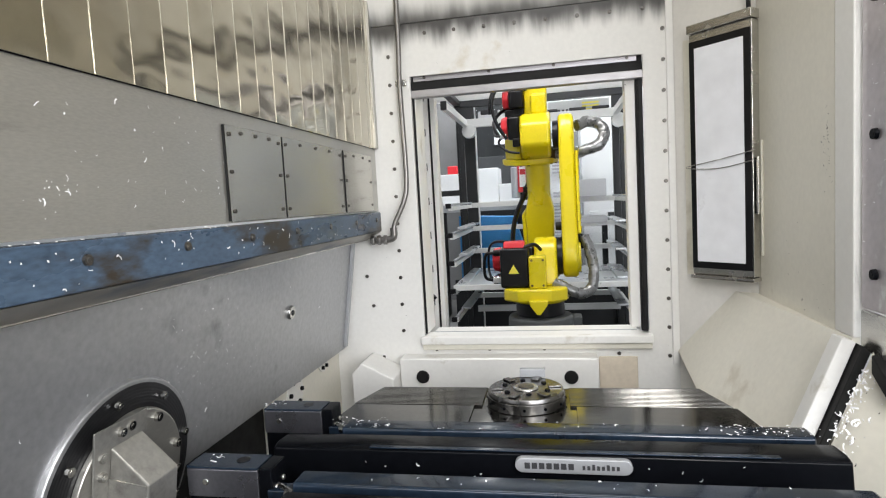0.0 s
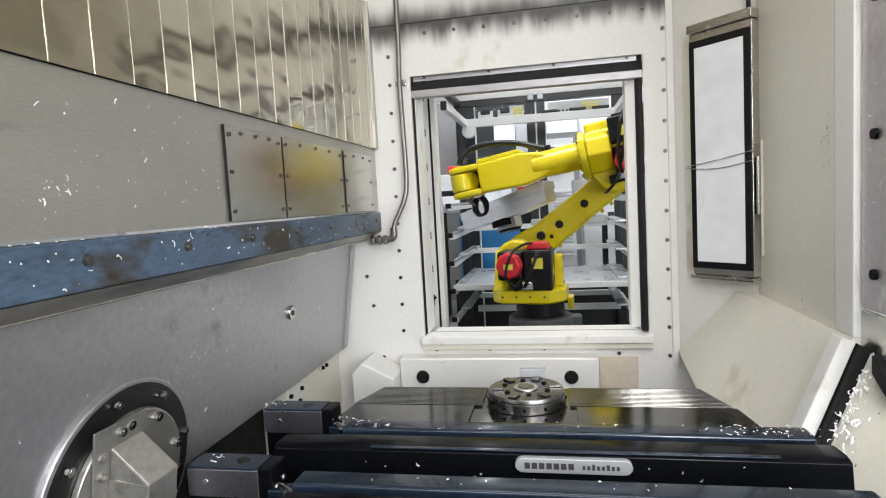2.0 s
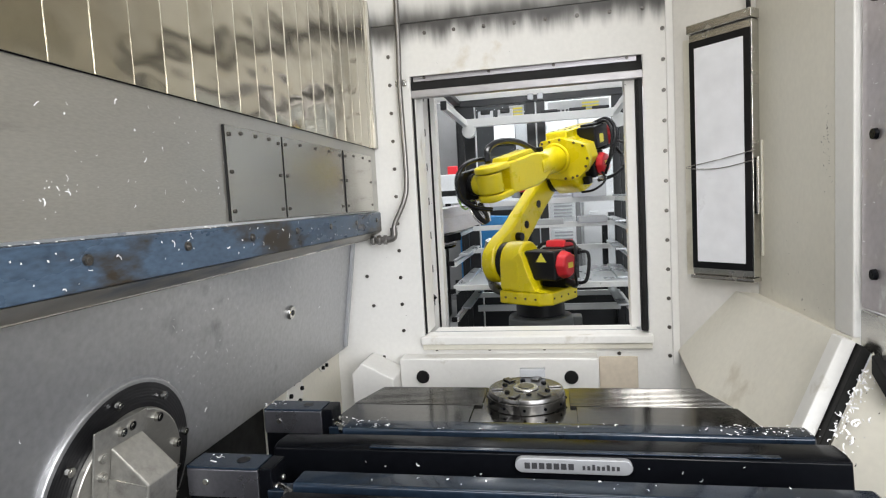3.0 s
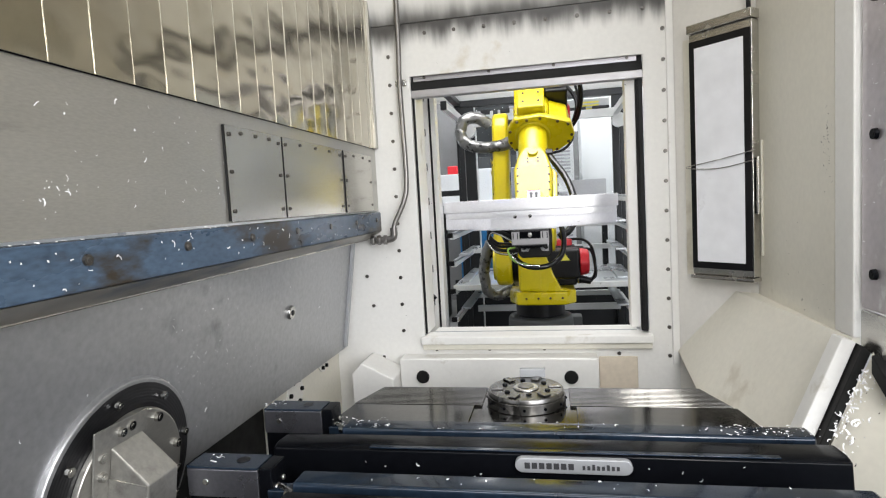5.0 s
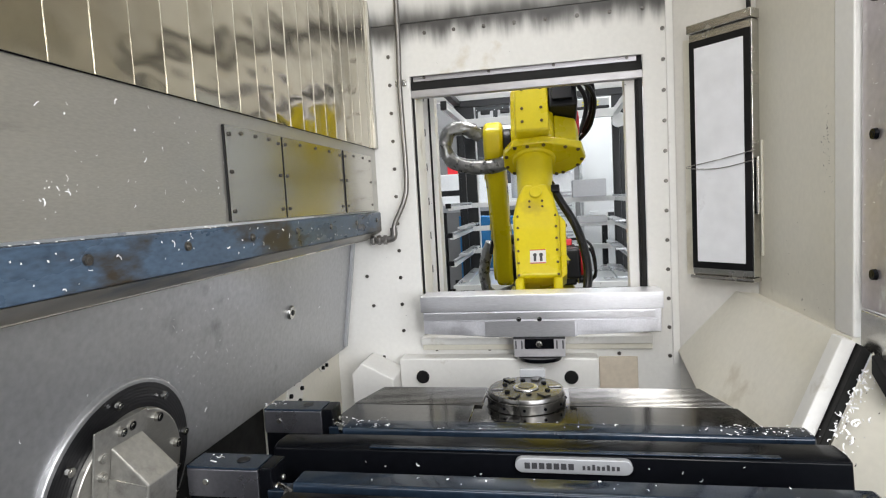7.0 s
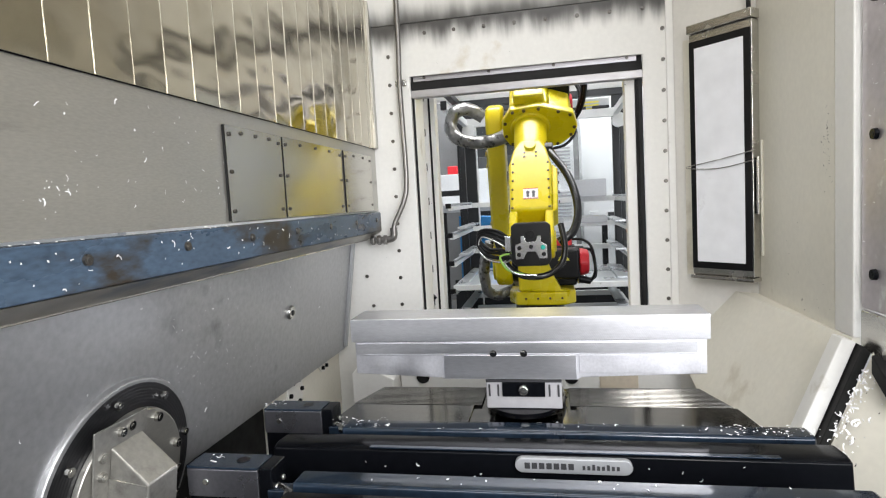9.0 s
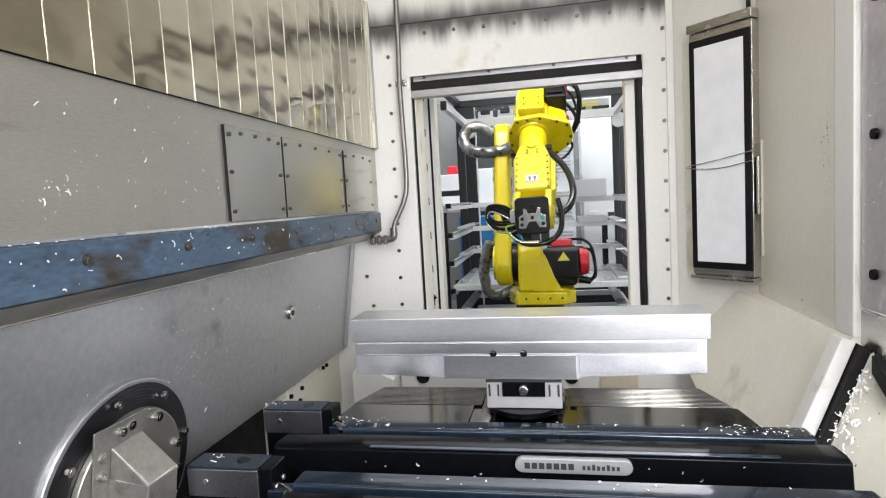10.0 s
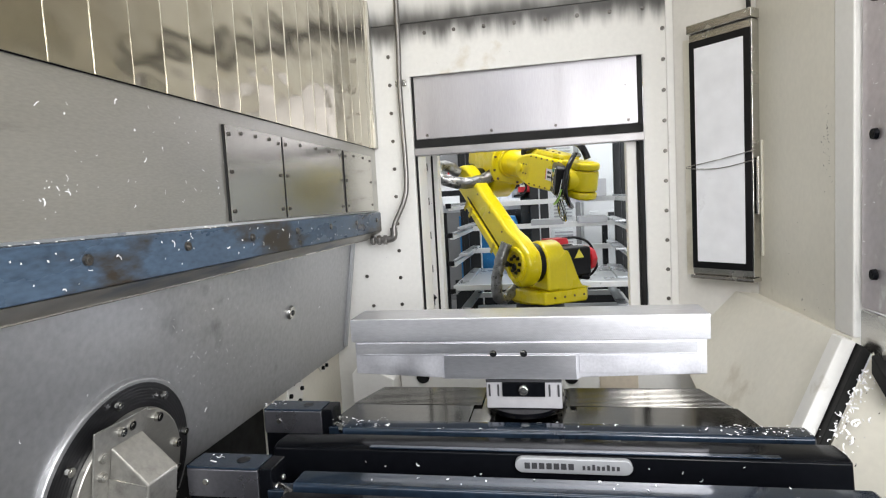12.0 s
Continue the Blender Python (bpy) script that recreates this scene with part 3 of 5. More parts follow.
def machine_table():
    t = thing("machine_table", "dark polished machine table with ribbed steel plates", "machine table")
    part("slab", prism([(-0.56, 1.30), (0.43, 1.30), (0.43, 1.42), (0.345, 1.61), (-0.49, 1.61), (-0.56, 1.42)], "z", 0.95, 1.062, 0.004), TABLE, t)
    for x0, x1 in ((-0.50, -0.20), (0.025, 0.36)):
        for i in range(15):
            y = 1.455 + 0.0095 * i
            k = (1.61 - y) / 0.155 * 0.05
            part("rib", box(x0 - (k if x0 < -0.3 else 0), x1 + (k if x1 > 0.2 else 0), y, y + 0.0066, 1.0625, 1.068, 0.001), TABLE, t, smooth=False)
    part("front_plate", prism([(-0.57, 1.30), (-0.22, 1.30), (-0.22, 1.452), (-0.548, 1.452)], "z", 1.0625, 1.067, 0.001), TABLE, t)
    part("front_plate", prism([(0.04, 1.30), (0.44, 1.30), (0.418, 1.452), (0.04, 1.452)], "z", 1.0625, 1.067, 0.001), TABLE, t)
    part("pedestal", box(-0.4, 0.3, 1.3, 1.6, 0.56, 0.949, 0.01), BLACK_OX, t)
    c = thing("pallet_chuck", "round bolted steel zero-point chuck on the table", "pallet chuck", pose(-0.087, 1.495, 1.0625))
    part("body", cyl((0, 0, 0), (0, 0, 0.026), 0.102, 0.102, 64, 0.002), GROUND, c)
    part("upper_ring", cyl((0, 0, 0.0265), (0, 0, 0.038), 0.100, 0.097, 64, 0.002), GROUND, c)
    part("centre_ring", cyl((0, 0, 0.0385), (0, 0, 0.043), 0.034, 0.031, 40, 0.002), EDGE, c)
    part("centre_bore", cyl((0, 0, 0.0435), (0, 0, 0.0445), 0.021, 0.021, 32, 0.0005), GROUND, c)
    for i in range(6):
        a = math.radians(60 * i + 10)
        part("key_block", box(-0.016, 0.016, -0.010, 0.010, 0.0385, 0.043, 0.001, Matrix.Rotation(a, 4, "Z") @ Matrix.Translation((0.075, 0, 0))), GROUND, c)
    bolts(c, [(0.06 * math.cos(a), 0.06 * math.sin(a), 0.0385) for a in [math.radians(60 * i + 40) for i in range(6)]], (0, 0, 1), 0.007, 0.004, BLACK_OX)
    bolts(c, [(0.102 * math.cos(a), 0.102 * math.sin(a), 0.013) for a in [math.radians(30 * i) for i in range(12)]], (0, -1, 0), 0.004, 0.002, BLACK_OX)
    part("stop_block", box(-0.02, 0.05, 0.085, 0.105, 0.039, 0.062, 0.002), GREYBOX, c)


def vise(y_off, name_bar=True, x0=-0.62, jaw=0.0):
    v = thing("clamping_vise", "long black clamping vise rail with grey end jaw", "vise", pose(0, y_off, 0), group="clamping vises")
    part("rear_bar", box(-0.50, 0.50, 1.222, 1.28, 1.03, 1.094, 0.008), BLUE_OX, v)
    part("body", prism([(1.205, 1.088), (1.150, 1.092), (1.128, 1.086), (1.118, 1.02), (1.118, 0.9), (1.205, 0.9)], "x", x0, 0.52, 0.004), BLACK_OX, v)
    part("under_body", box(x0 + 0.02, 0.5, 1.207, 1.28, 0.9, 1.028, 0.004), BLACK_OX, v)
    part("groove", box(-0.40, 0.40, 1.128, 1.140, 1.0895, 1.0925, 0.0008), BLUE_OX, v)
    j = part("end_jaw", box(-0.724, -0.573, 1.284 + jaw, 1.346 + jaw, 1.052, 1.108, 0.002), GREY_JAW, v, "grey milled end jaw with dark top")
    part("top_plate", box(-0.7235, -0.5735, 1.2845 + jaw, 1.3455 + jaw, 1.1085, 1.113, 0.001), BLUE_OX, j)
    part("jaw_end", box(-0.5725, -0.545, 1.285 + jaw, 1.346 + jaw, 1.052, 1.112, 0.003), BLACK_OX, j)
    part("bolt", cyl((-0.684, 1.284 + jaw, 1.083), (-0.684, 1.281 + jaw, 1.083), 0.007, 0.006, 14, 0.001), EDGE, j)
    part("bolt", cyl((-0.545, 1.33 + jaw, 1.075), (-0.541, 1.33 + jaw, 1.075), 0.006, 0.005, 12, 0.001), EDGE, j)
    part("bolt", cyl((-0.545, 1.30 + jaw, 1.07), (-0.541, 1.30 + jaw, 1.07), 0.006, 0.005, 12, 0.001), EDGE, j)
    part("counterbore", cyl((-0.62, 1.318 + jaw, 1.1132), (-0.62, 1.318 + jaw, 1.1140), 0.013, 0.013, 20, 0.0002), BLACK, j)
    part("under_block", box(-0.725, -0.56, 1.29 + jaw, 1.34 + jaw, 0.9, 1.0515, 0.004), BLACK_OX, v)
    part("spindle", cyl((-0.56, 1.315 + jaw, 1.065), (-0.50, 1.27 + jaw * 0.8, 1.065), 0.010, 0.010, 12, 0.001), EDGE, v)
    part("slide", box(-0.555, -0.47, 1.281 + jaw, 1.315 + jaw, 1.03, 1.072, 0.003), BLUE_OX, v)
    if name_bar:
        p = part("name_plate", prism(arc(0.098, 0, 0.015, -90, 90, 8) + arc(-0.098, 0, 0.015, 90, 270, 8), "y", 1.112, 1.127, 0.002), GREYBOX, v, "silver name plate with dark bars")
        p.location = (0.02, 0, 1.070)
        for i in range(7):
            part("print_bar", box(-0.094 + 0.0142 * i, -0.0835 + 0.0142 * i, 1.1105, 1.1118, -0.0055, 0.0065, 0), PRINT, p)
        for i in range(8):
            part("print_bar", box(0.018 + 0.0092 * i, 0.0235 + 0.0092 * i, 1.1105, 1.1118, -0.005, 0.003 + 0.003 * (i % 3 == 2), 0), PRINT, p)
    return v


def chips(name, label, spots, size, seed, mat=None):
    """Curled slivers of swarf lying at the spots, each (place, normal)."""
    rnd = random.Random(seed)
    bm = bmesh.new()
    for p, nrm in spots:
        nrm = Vector(nrm)
        u = nrm.orthogonal().normalized()
        u.rotate(Matrix.Rotation(rnd.uniform(0, 6.28), 3, nrm))
        v = nrm.cross(u)
        ln = size * (0.3 + 1.6 * rnd.random() ** 3)
        wd = size * rnd.uniform(0.14, 0.42)
        bend = rnd.uniform(-1.1, 1.1)
        ring = []
        for k in range(4):
            a = k / 3 - 0.5
            c = Vector(p) + u * ln * a + v * ln * bend * (a * a - 0.1) + nrm * (0.0006 + ln * 0.14 * (1 - 3 * a * a) * rnd.uniform(0.3, 1))
            ring.append((bm.verts.new(c - v * wd * 0.5), bm.verts.new(c + v * wd * 0.5 + nrm * wd * rnd.uniform(0, 0.5))))
        for q, w in zip(ring, ring[1:]):
            bm.faces.new((q[0], w[0], w[1], q[1]))
    me = bpy.data.meshes.new(name)
    bm.to_mesh(me)
    bm.free()
    me.materials.append(mat or CHIPS)
    return tagged(new(name, me), label, "metal chips", kind="stuff")


def swarf():
    rnd = random.Random(5)
    wall = [((-0.6745, rnd.uniform(0.55, 1.15), rnd.triangular(1.60, 1.80, 1.68)), (1, 0, 0)) for _ in range(34)]
    wall += [((-0.6745, rnd.uniform(0.8, 1.33), rnd.uniform(1.59, 1.80)), (1, 0, 0)) for _ in range(14)]
    wall += [((-0.6745, rnd.gauss(0.69, 0.018), rnd.gauss(1.645, 0.012)), (1, 0, 0)) for _ in range(16)]
    chips("metal_chips", "bright aluminium chips stuck on the steel side wall", wall, 0.0062, 1)
    low = [(rnd.gauss(1.19, 0.10), min(1.44, rnd.gauss(1.26, 0.08))) for _ in range(60)] + [(rnd.uniform(0.7, 1.9), rnd.uniform(1.10, 1.42)) for _ in range(16)]
    low = [((-0.7842 - 0.1477 * (1.47 - z), y, z), (0.99, 0, -0.146)) for y, z in low]
    chips("metal_chips", "bright aluminium chips stuck on the lower side panel", low, 0.0062, 2)
    rail = [((-0.6635, rnd.uniform(0.58, 1.9), rnd.uniform(1.505, 1.57)), (1, 0, 0)) for _ in range(60)]
    rail += [((-0.672 + rnd.uniform(0, 0.006), 0.56 + 0.0225 * i + rnd.uniform(-0.004, 0.004), 1.5745), (0.3, 0, 1)) for i in range(48)]
    rail += [((-0.726, rnd.uniform(0.6, 1.0), 1.469), (0.5, 0, 1)) for _ in range(7)]
    chips("metal_chips", "bright chips along the blue rail cover", rail, 0.0075, 3)
    bars = [((rnd.uniform(-0.47, 0.47), rnd.uniform(1.225, 1.278), 1.0945), (0, 0, 1)) for _ in range(26)]
    bars += [((rnd.gauss(0.40, 0.07), rnd.uniform(1.222, 1.278), 1.0945), (0, 0, 1)) for _ in range(60)]
    bars += [((rnd.gauss(-0.47, 0.03), rnd.uniform(1.22, 1.29), 1.0945), (0, 0, 1)) for _ in range(16)]
    bars += [((rnd.uniform(-0.35, 0.45), rnd.uniform(0.965, 1.01), 1.0945), (0, 0, 1)) for _ in range(14)]
    bars += [((rnd.gauss(-0.70, 0.015), rnd.uniform(1.30, 1.345), 1.1135), (0, 0, 1)) for _ in range(8)]
    bars += [((rnd.gauss(-0.69, 0.015), rnd.uniform(0.985, 1.03), 1.1135), (0, 0, 1)) for _ in range(7)]
    bars += [((rnd.uniform(-0.5, 0.4), 1.1172, rnd.uniform(1.02, 1.08)), (0, -1, 0)) for _ in range(14)]
    chips("metal_chips", "bright wet chips lying on the clamping vises", bars, 0.009, 4)
    heap = [((rnd.gauss(0.17, 0.09), rnd.uniform(1.06, 1.112), 1.018 + rnd.uniform(0, 0.012)), (rnd.uniform(-0.6, 0.6), rnd.uniform(-0.6, 0.2), 1)) for _ in range(260)]
    chips("metal_chips", "heap of curled chips between the vises", heap, 0.010, 6)
    solid("chip_ledge", box(-0.1, 0.5, 1.05, 1.117, 1.0, 1.017, 0.002), BLACK_OX, "black ledge below the vise carrying chips", "ledge")
    seal = []
    for _ in range(190):
        k = rnd.random() ** 0.8
        q = abs(rnd.gauss(0.0, 0.02))
        seal.append(((0.488 + 0.145 * k + q, 1.322 - rnd.uniform(0, 0.02) - q * 0.7, 0.90 + 0.335 * k + q * 0.25), (rnd.uniform(-0.5, 0.3), -1, rnd.uniform(-0.2, 0.8))))
    chips("metal_chips", "chips caught along the black chute seal", seal, 0.0085, 7)
    post = [((0.6545, rnd.uniform(1.28, 1.39), rnd.uniform(1.35, 2.1)), (-1, 0, 0)) for _ in range(46)]
    chips("metal_chips", "fine chips stuck on the grey door post", post, 0.006, 8)
    pan = []
    for _ in range(40):
        k, q = rnd.uniform(0.3, 1.0), rnd.random() ** 1.5 * 0.5
        a0 = Vector((0.499 + 0.149 * k, 1.328, 0.86 + 0.378 * k))
        b0 = Vector((0.80 + 0.15 * k, 0.6 + 0.2 * k, 0.70 + 0.46 * k))
        pan.append((tuple(a0.lerp(b0, q) + Vector((-0.004, -0.002, 0.002))), (-0.85, -0.3, 0.42)))
    chips("metal_chips", "dark chips scattered over the beige pan", pan, 0.007, 9, BLACK_OX)
    east = [((0.6445, rnd.gauss(1.525, 0.012), rnd.gauss(1.67, 0.05)), (-1, 0, 0)) for _ in range(34)] + [((0.6445, rnd.uniform(1.5, 1.9), rnd.uniform(1.26, 1.5)), (-1, 0, 0)) for _ in range(14)]
    chips("metal_chips", "dark specks and drips on the beige side wall", east, 0.0055, 11, SCREW)
    dust = [((rnd.uniform(-0.75, 0.4), 2.1985, rnd.uniform(0.98, 2.2)), (0, -1, 0)) for _ in range(30)]
    chips("metal_chips", "tiny dark chips on the cream back wall", dust, 0.004, 10, SCREW)
# ---------------------------------------------------------------- robot cell
def rack():
    r = thing("storage_rack", "white steel storage rack with trays and roller rails", "rack")
    yf, yb, xl, xr = 4.7, 5.9, -0.86, 0.66
    part("top_rail", box(xl, xr, yb - 0.03, yb + 0.03, 2.34, 2.42, 0.004), RACK, r)
    for x in (xl, xr - 0.05):
        part("side_rail", box(x, x + 0.05, yf, yb - 0.031, 2.35, 2.41, 0.004), RACK, r)
        part("corner_bracket", cyl((x + 0.06, yb - 0.04, 2.30), (x + 0.06, yb + 0.04, 2.30), 0.07, 0.07, 12, 0.005), RACK, r)
    for x, z1 in ((xl - 0.075, 1.60), (xr - 0.02, 1.60)):
        part("front_post", box(x, x + 0.05, yf - 0.06, yf - 0.001, 0.0, z1, 0.004), RACK, r)
        part("rear_post", box(x + 0.03, x + 0.08, yb - 0.03, yb + 0.03, 0.0, 2.339, 0.004), DARK, r)
    for x in (-0.07, 0.20, 0.42):
        part("clip", box(x, x + 0.16, yb - 0.03, yb + 0.03, 2.421, 2.45, 0.006), BLACK, r)
    part("rail_end", box(xl + 0.0, xl + 0.05, yf - 0.02, yf - 0.001, 2.345, 2.415, 0.003), BLACK, r)
    for k, z in enumerate((1.555, 1.315, 1.085, 0.855, 0.62)):
        part("rear_rail", box(xl + 0.05, xr - 0.03, yb - 0.02, yb + 0.02, z - 0.03, z + 0.02, 0.003), RACK, r)
        for x, s in ((xl + 0.015, 1), (xr - 0.055, -1)):
            part("roller_rail", box(x, x + 0.04, yf + 0.001, yb - 0.04, z - 0.03, z + 0.005, 0.003), RACK, r)
            part("rail_lip", box(x + 0.02 * s, x + 0.035 * s + 0.01, yf + 0.001, yb - 0.04, z + 0.012, z + 0.03, 0.002), GREYBOX, r)
            part("end_clip", box(x - 0.005, x + 0.04, yf - 0.09, yf - 0.061, z - 0.01, z + 0.03, 0.003), BLACK, r)
    part("tray", box(xl + 0.03, xr - 0.02, yf + 0.0, yb - 0.05, 0.888, 0.90, 0.003), TRAY, r, "bright sheet metal tray")
    part("tray_rim", box(xl + 0.03, xr - 0.02, yf - 0.03, yf - 0.001, 0.86, 0.905, 0.003), RACK, r)
    part("lower_rail", box(xl + 0.1, xr - 0.06, yb - 0.3, yb - 0.26, 0.50, 0.56, 0.003), RACK, r)
    # stock on the shelves
    for x, y, z, w, h, mat, nm, lab in ((0.34, 5.6, 1.575, 0.30, 0.16, GREYBOX, "metal_blank", "grey flat metal blank on the rack"), (0.36, 5.6, 1.335, 0.26, 0.06, GREYBOX, "metal_blank", "low grey metal blank on the rack"),
                                        (-0.05, 5.6, 1.335, 0.30, 0.05, GREYBOX, "metal_blank", "thin grey metal blank on the rack")):
        solid(nm, box(x - w / 2, x + w / 2, y - 0.15, y + 0.15, z, z + h, 0.004), mat, lab, "metal blank", "blanks on the rack")
    for k, z in enumerate((1.33, 1.10, 0.87, 0.64)):
        for s, x in ((0, xl + 0.09), (1, xr - 0.13)):
            solid("side_tray", box(x - 0.03, x + 0.05, 4.85, 5.75, z + 0.032, z + 0.05, 0.003), TRAY, "grey sheet tray on the rack rails", "tray", "side trays")


def enclosure():
    e = thing("cell_enclosure", "dark framed glass enclosure of the robot cell", "enclosure", kind="structure")
    y = 6.25
    for x, w in ((-0.99, 0.20), (-0.23, 0.088), (-0.125, 0.085), (0.64, 0.13)):
        part("post", box(x, x + w, y, y + 0.08, 0, 2.60, 0.004), DARK, e)
        part("post_edge", box(x + w + 0.001, x + w + 0.012, y + 0.01, y + 0.07, 0.0, 2.60, 0.001), RACK, e)
    part("top_beam", box(-1.0, 0.77, y - 0.005, y + 0.085, 2.601, 2.67, 0.004), DARK, e)
    part("head_panel", box(-1.3, 1.0, y + 0.0, y + 0.05, 2.672, 3.1, 0.004), WHITE, e)
    part("mid_beam", box(-1.4, -0.991, y + 0.01, y + 0.06, 1.66, 1.72, 0.003), DARK, e)
    part("bottom_panel", box(-1.1, 0.77, y + 0.082, y + 0.12, 0.0, 0.72, 0.004), DARK, e)
    for x in (-0.21, -0.11):
        part("hinge", box(x, x + 0.06, y - 0.03, y - 0.006, 2.62, 2.68, 0.004), GREYBOX, e)
    for x0, x1 in ((-0.77, -0.235), (-0.025, 0.638)):
        part("pane", box(x0, x1, y + 0.03, y + 0.036, 0.72, 2.60, 0), GLASS, e).visible_shadow = False
        s = part("sign_plate", box(x0 + (0.36 if x0 < -0.5 else 0.02), x1 - 0.02, y + 0.02, y + 0.026, 2.42, 2.58, 0.001), SIGNLIGHT, e)
        xs = x0 + 0.40 if x0 < -0.5 else x0 + 0.37
        for i in range(3):
            part("yellow_bar", box(xs, xs + (0.10 if x0 < -0.5 else 0.17), y + 0.016, y + 0.0195, 2.47 + 0.034 * i, 2.488 + 0.034 * i, 0), LABEL_Y, s)
        if x0 > -0.5:
            for i in range(6):
                part("print_bar", box(x0 + 0.08 + 0.042 * i, x0 + 0.105 + 0.042 * i, y + 0.017, y + 0.0195, 2.445, 2.495, 0), PRINT, s)
    for x in (-0.74, -0.53):
        gr = part("gripper", box(x, x + 0.16, y - 0.03, y - 0.006, 2.44, 2.54, 0.01), CARD, e, "white spare gripper on a holder")
        part("jaw", box(x + 0.03, x + 0.13, y - 0.045, y - 0.031, 2.50, 2.55, 0.008), BLACK, gr)
        part("base", box(x + 0.02, x + 0.15, y - 0.04, y - 0.006, 2.405, 2.439, 0.004), BLACK, gr)
    solid("cell_floor", box(-1.6, 1.4, 2.6, 6.24, 0.003, 0.03, 0), BLACK_RUB, "black rubber floor of the robot cell", "floor", kind="structure")
    solid("wall_cell_left", box(-2.2, -2.15, 2.6, 6.2, 0, 2.7, 0), HALLWALL, "white cell side wall", "wall", kind="structure")
    solid("wall_cell_right", box(1.95, 2.0, 2.6, 6.2, 0, 2.7, 0), HALLWALL, "white cell side wall", "wall", kind="structure")
    part("side_beam", box(-1.0, -0.93, 4.6, y - 0.006, 2.62, 2.67, 0.003), DARK, e)
    part("side_post", box(-1.32, -1.26, 5.3, 5.38, 0.0, 2.7, 0.004), DARK, e)


def hall_things():
    def unit(name, x0, x1, y0, y1, z0, z1, mat, label, cat):
        return solid(name, box(x0, x1, y0, y1, z0, z1, 0.01), mat, label, cat)
    unit("white_carton", -0.95, -0.66, 7.4, 7.9, 1.55, 2.0, CARD, "tall white carton on a bench", "carton")
    unit("white_carton", -0.655, -0.40, 7.4, 7.9, 1.55, 1.79, CARD, "low white carton on a bench", "carton")
    unit("white_carton", -1.55, -1.12, 7.4, 7.9, 1.55, 1.95, CARD, "white carton beside a red case", "carton")
    unit("red_case", -1.33, -1.20, 7.5, 7.6, 1.955, 2.06, RED, "red case on a white carton", "case")
    b = thing("workbench", "grey workbench behind the glass", "workbench")
    part("top", box(-1.6, -0.1, 7.2, 8.1, 1.46, 1.55, 0.005), GREYBOX, b)
    for x in (-1.5, -0.2):
        part("leg", box(x - 0.04, x + 0.04, 7.3, 8.0, 0, 1.459, 0.005), DARK, b)
    bl = thing("blue_machine", "blue plastic machine guard behind the rack", "machine")
    part("guard", prism([(-1.05, 0.0), (-1.05, 1.43), (-0.42, 1.40), (-0.30, 0.95), (-0.8, 0.0)], "y", 6.5, 6.7, 0.01), BLUE_BOX, bl)
    ex = thing("fire_extinguisher", "red box with grey canister on a post", "fire extinguisher")
    cb = part("cabinet", box(-0.37, -0.20, 6.6, 6.75, 1.66, 2.0, 0.01), RED, ex)
    part("label", box(-0.35, -0.28, 6.594, 6.5995, 1.72, 1.95, 0), LABEL_W, cb)
    part("print_bar", box(-0.345, -0.285, 6.591, 6.5935, 1.86, 1.92, 0), RED, cb)
    part("canister", cyl((-0.40, 6.66, 1.60), (-0.40, 6.66, 1.95), 0.05, 0.05, 20, 0.01), GREYBOX, ex)
    part("bracket", box(-0.36, -0.20, 6.751, 6.80, 0.0, 1.9, 0.004), DARK, ex)
    v = thing("louvred_cabinet", "grey framed cabinet with white louvred vents", "cabinet")
    part("body", box(-0.10, 0.33, 7.02, 7.4, 0.0, 2.34, 0.008), SIGNGREY, v)
    part("door", box(-0.10, 0.27, 7.008, 7.019, 0.1, 2.27, 0.003), CARD, v)
    for z0, n in ((1.84, 8), (1.32, 8), (0.85, 8)):
        f = part("vent_frame", box(0.0, 0.25, 7.002, 7.0075, z0, z0 + 0.04 * n + 0.03, 0.002), CARD, v)
        for k in range(n):
            part("slat", box(0.02, 0.23, 6.99, 7.0015, z0 + 0.025 + 0.04 * k, z0 + 0.045 + 0.04 * k, 0.002), GREYBOX, f)
    mc = thing("machine_cabinet", "dark grey machine cabinet behind the glass", "cabinet")
    part("body", box(-1.15, -0.27, 8.2, 8.8, 0.0, 2.95, 0.01), DARK, mc)
    part("door", box(-1.05, -0.36, 8.18, 8.199, 0.2, 2.2, 0.006), GREYDARK, mc)
    part("notice", box(-0.76, -0.47, 8.172, 8.179, 2.36, 2.62, 0.002), CARD, mc, "white notice sheet")
    part("pillar", box(-0.46, -0.30, 8.165, 8.179, 1.5, 2.7, 0.004), GREYBOX, mc)
    st = thing("cabinet", "tall white cabinet behind the glass", "cabinet")
    part("body", box(0.38, 1.6, 7.6, 8.2, 0, 3.1, 0.01), CARD, st)
    for x in (0.39, 0.99):
        part("door", box(x, x + 0.59, 7.575, 7.599, 0.1, 3.05, 0.005), CARD, st)
    tb = thing("parts_table", "low table with small dark and white parts", "table")
    part("top", box(0.40, 0.78, 6.75, 7.2, 1.24, 1.28, 0.004), GREYBOX, tb)
    part("leg", box(0.56, 0.62, 6.9, 7.0, 0.0, 1.239, 0.004), DARK, tb)
    for x, w, h, mat in ((0.42, 0.10, 0.12, CARD), (0.53, 0.08, 0.06, BLACK), (0.63, 0.12, 0.10, GREYDARK)):
        solid("parts_box", box(x, x + w, 6.8, 6.95, 1.281, 1.281 + h, 0.004), mat, "small box of parts on a low table", "box", "boxes on the parts table")
    wp = thing("white_partition", "white partition wall of the workshop behind the glass", "wall", kind="structure")
    part("panel", box(-0.265, 2.6, 9.2, 9.3, 0.0, 3.6, 0.005), HALLWALL, wp)
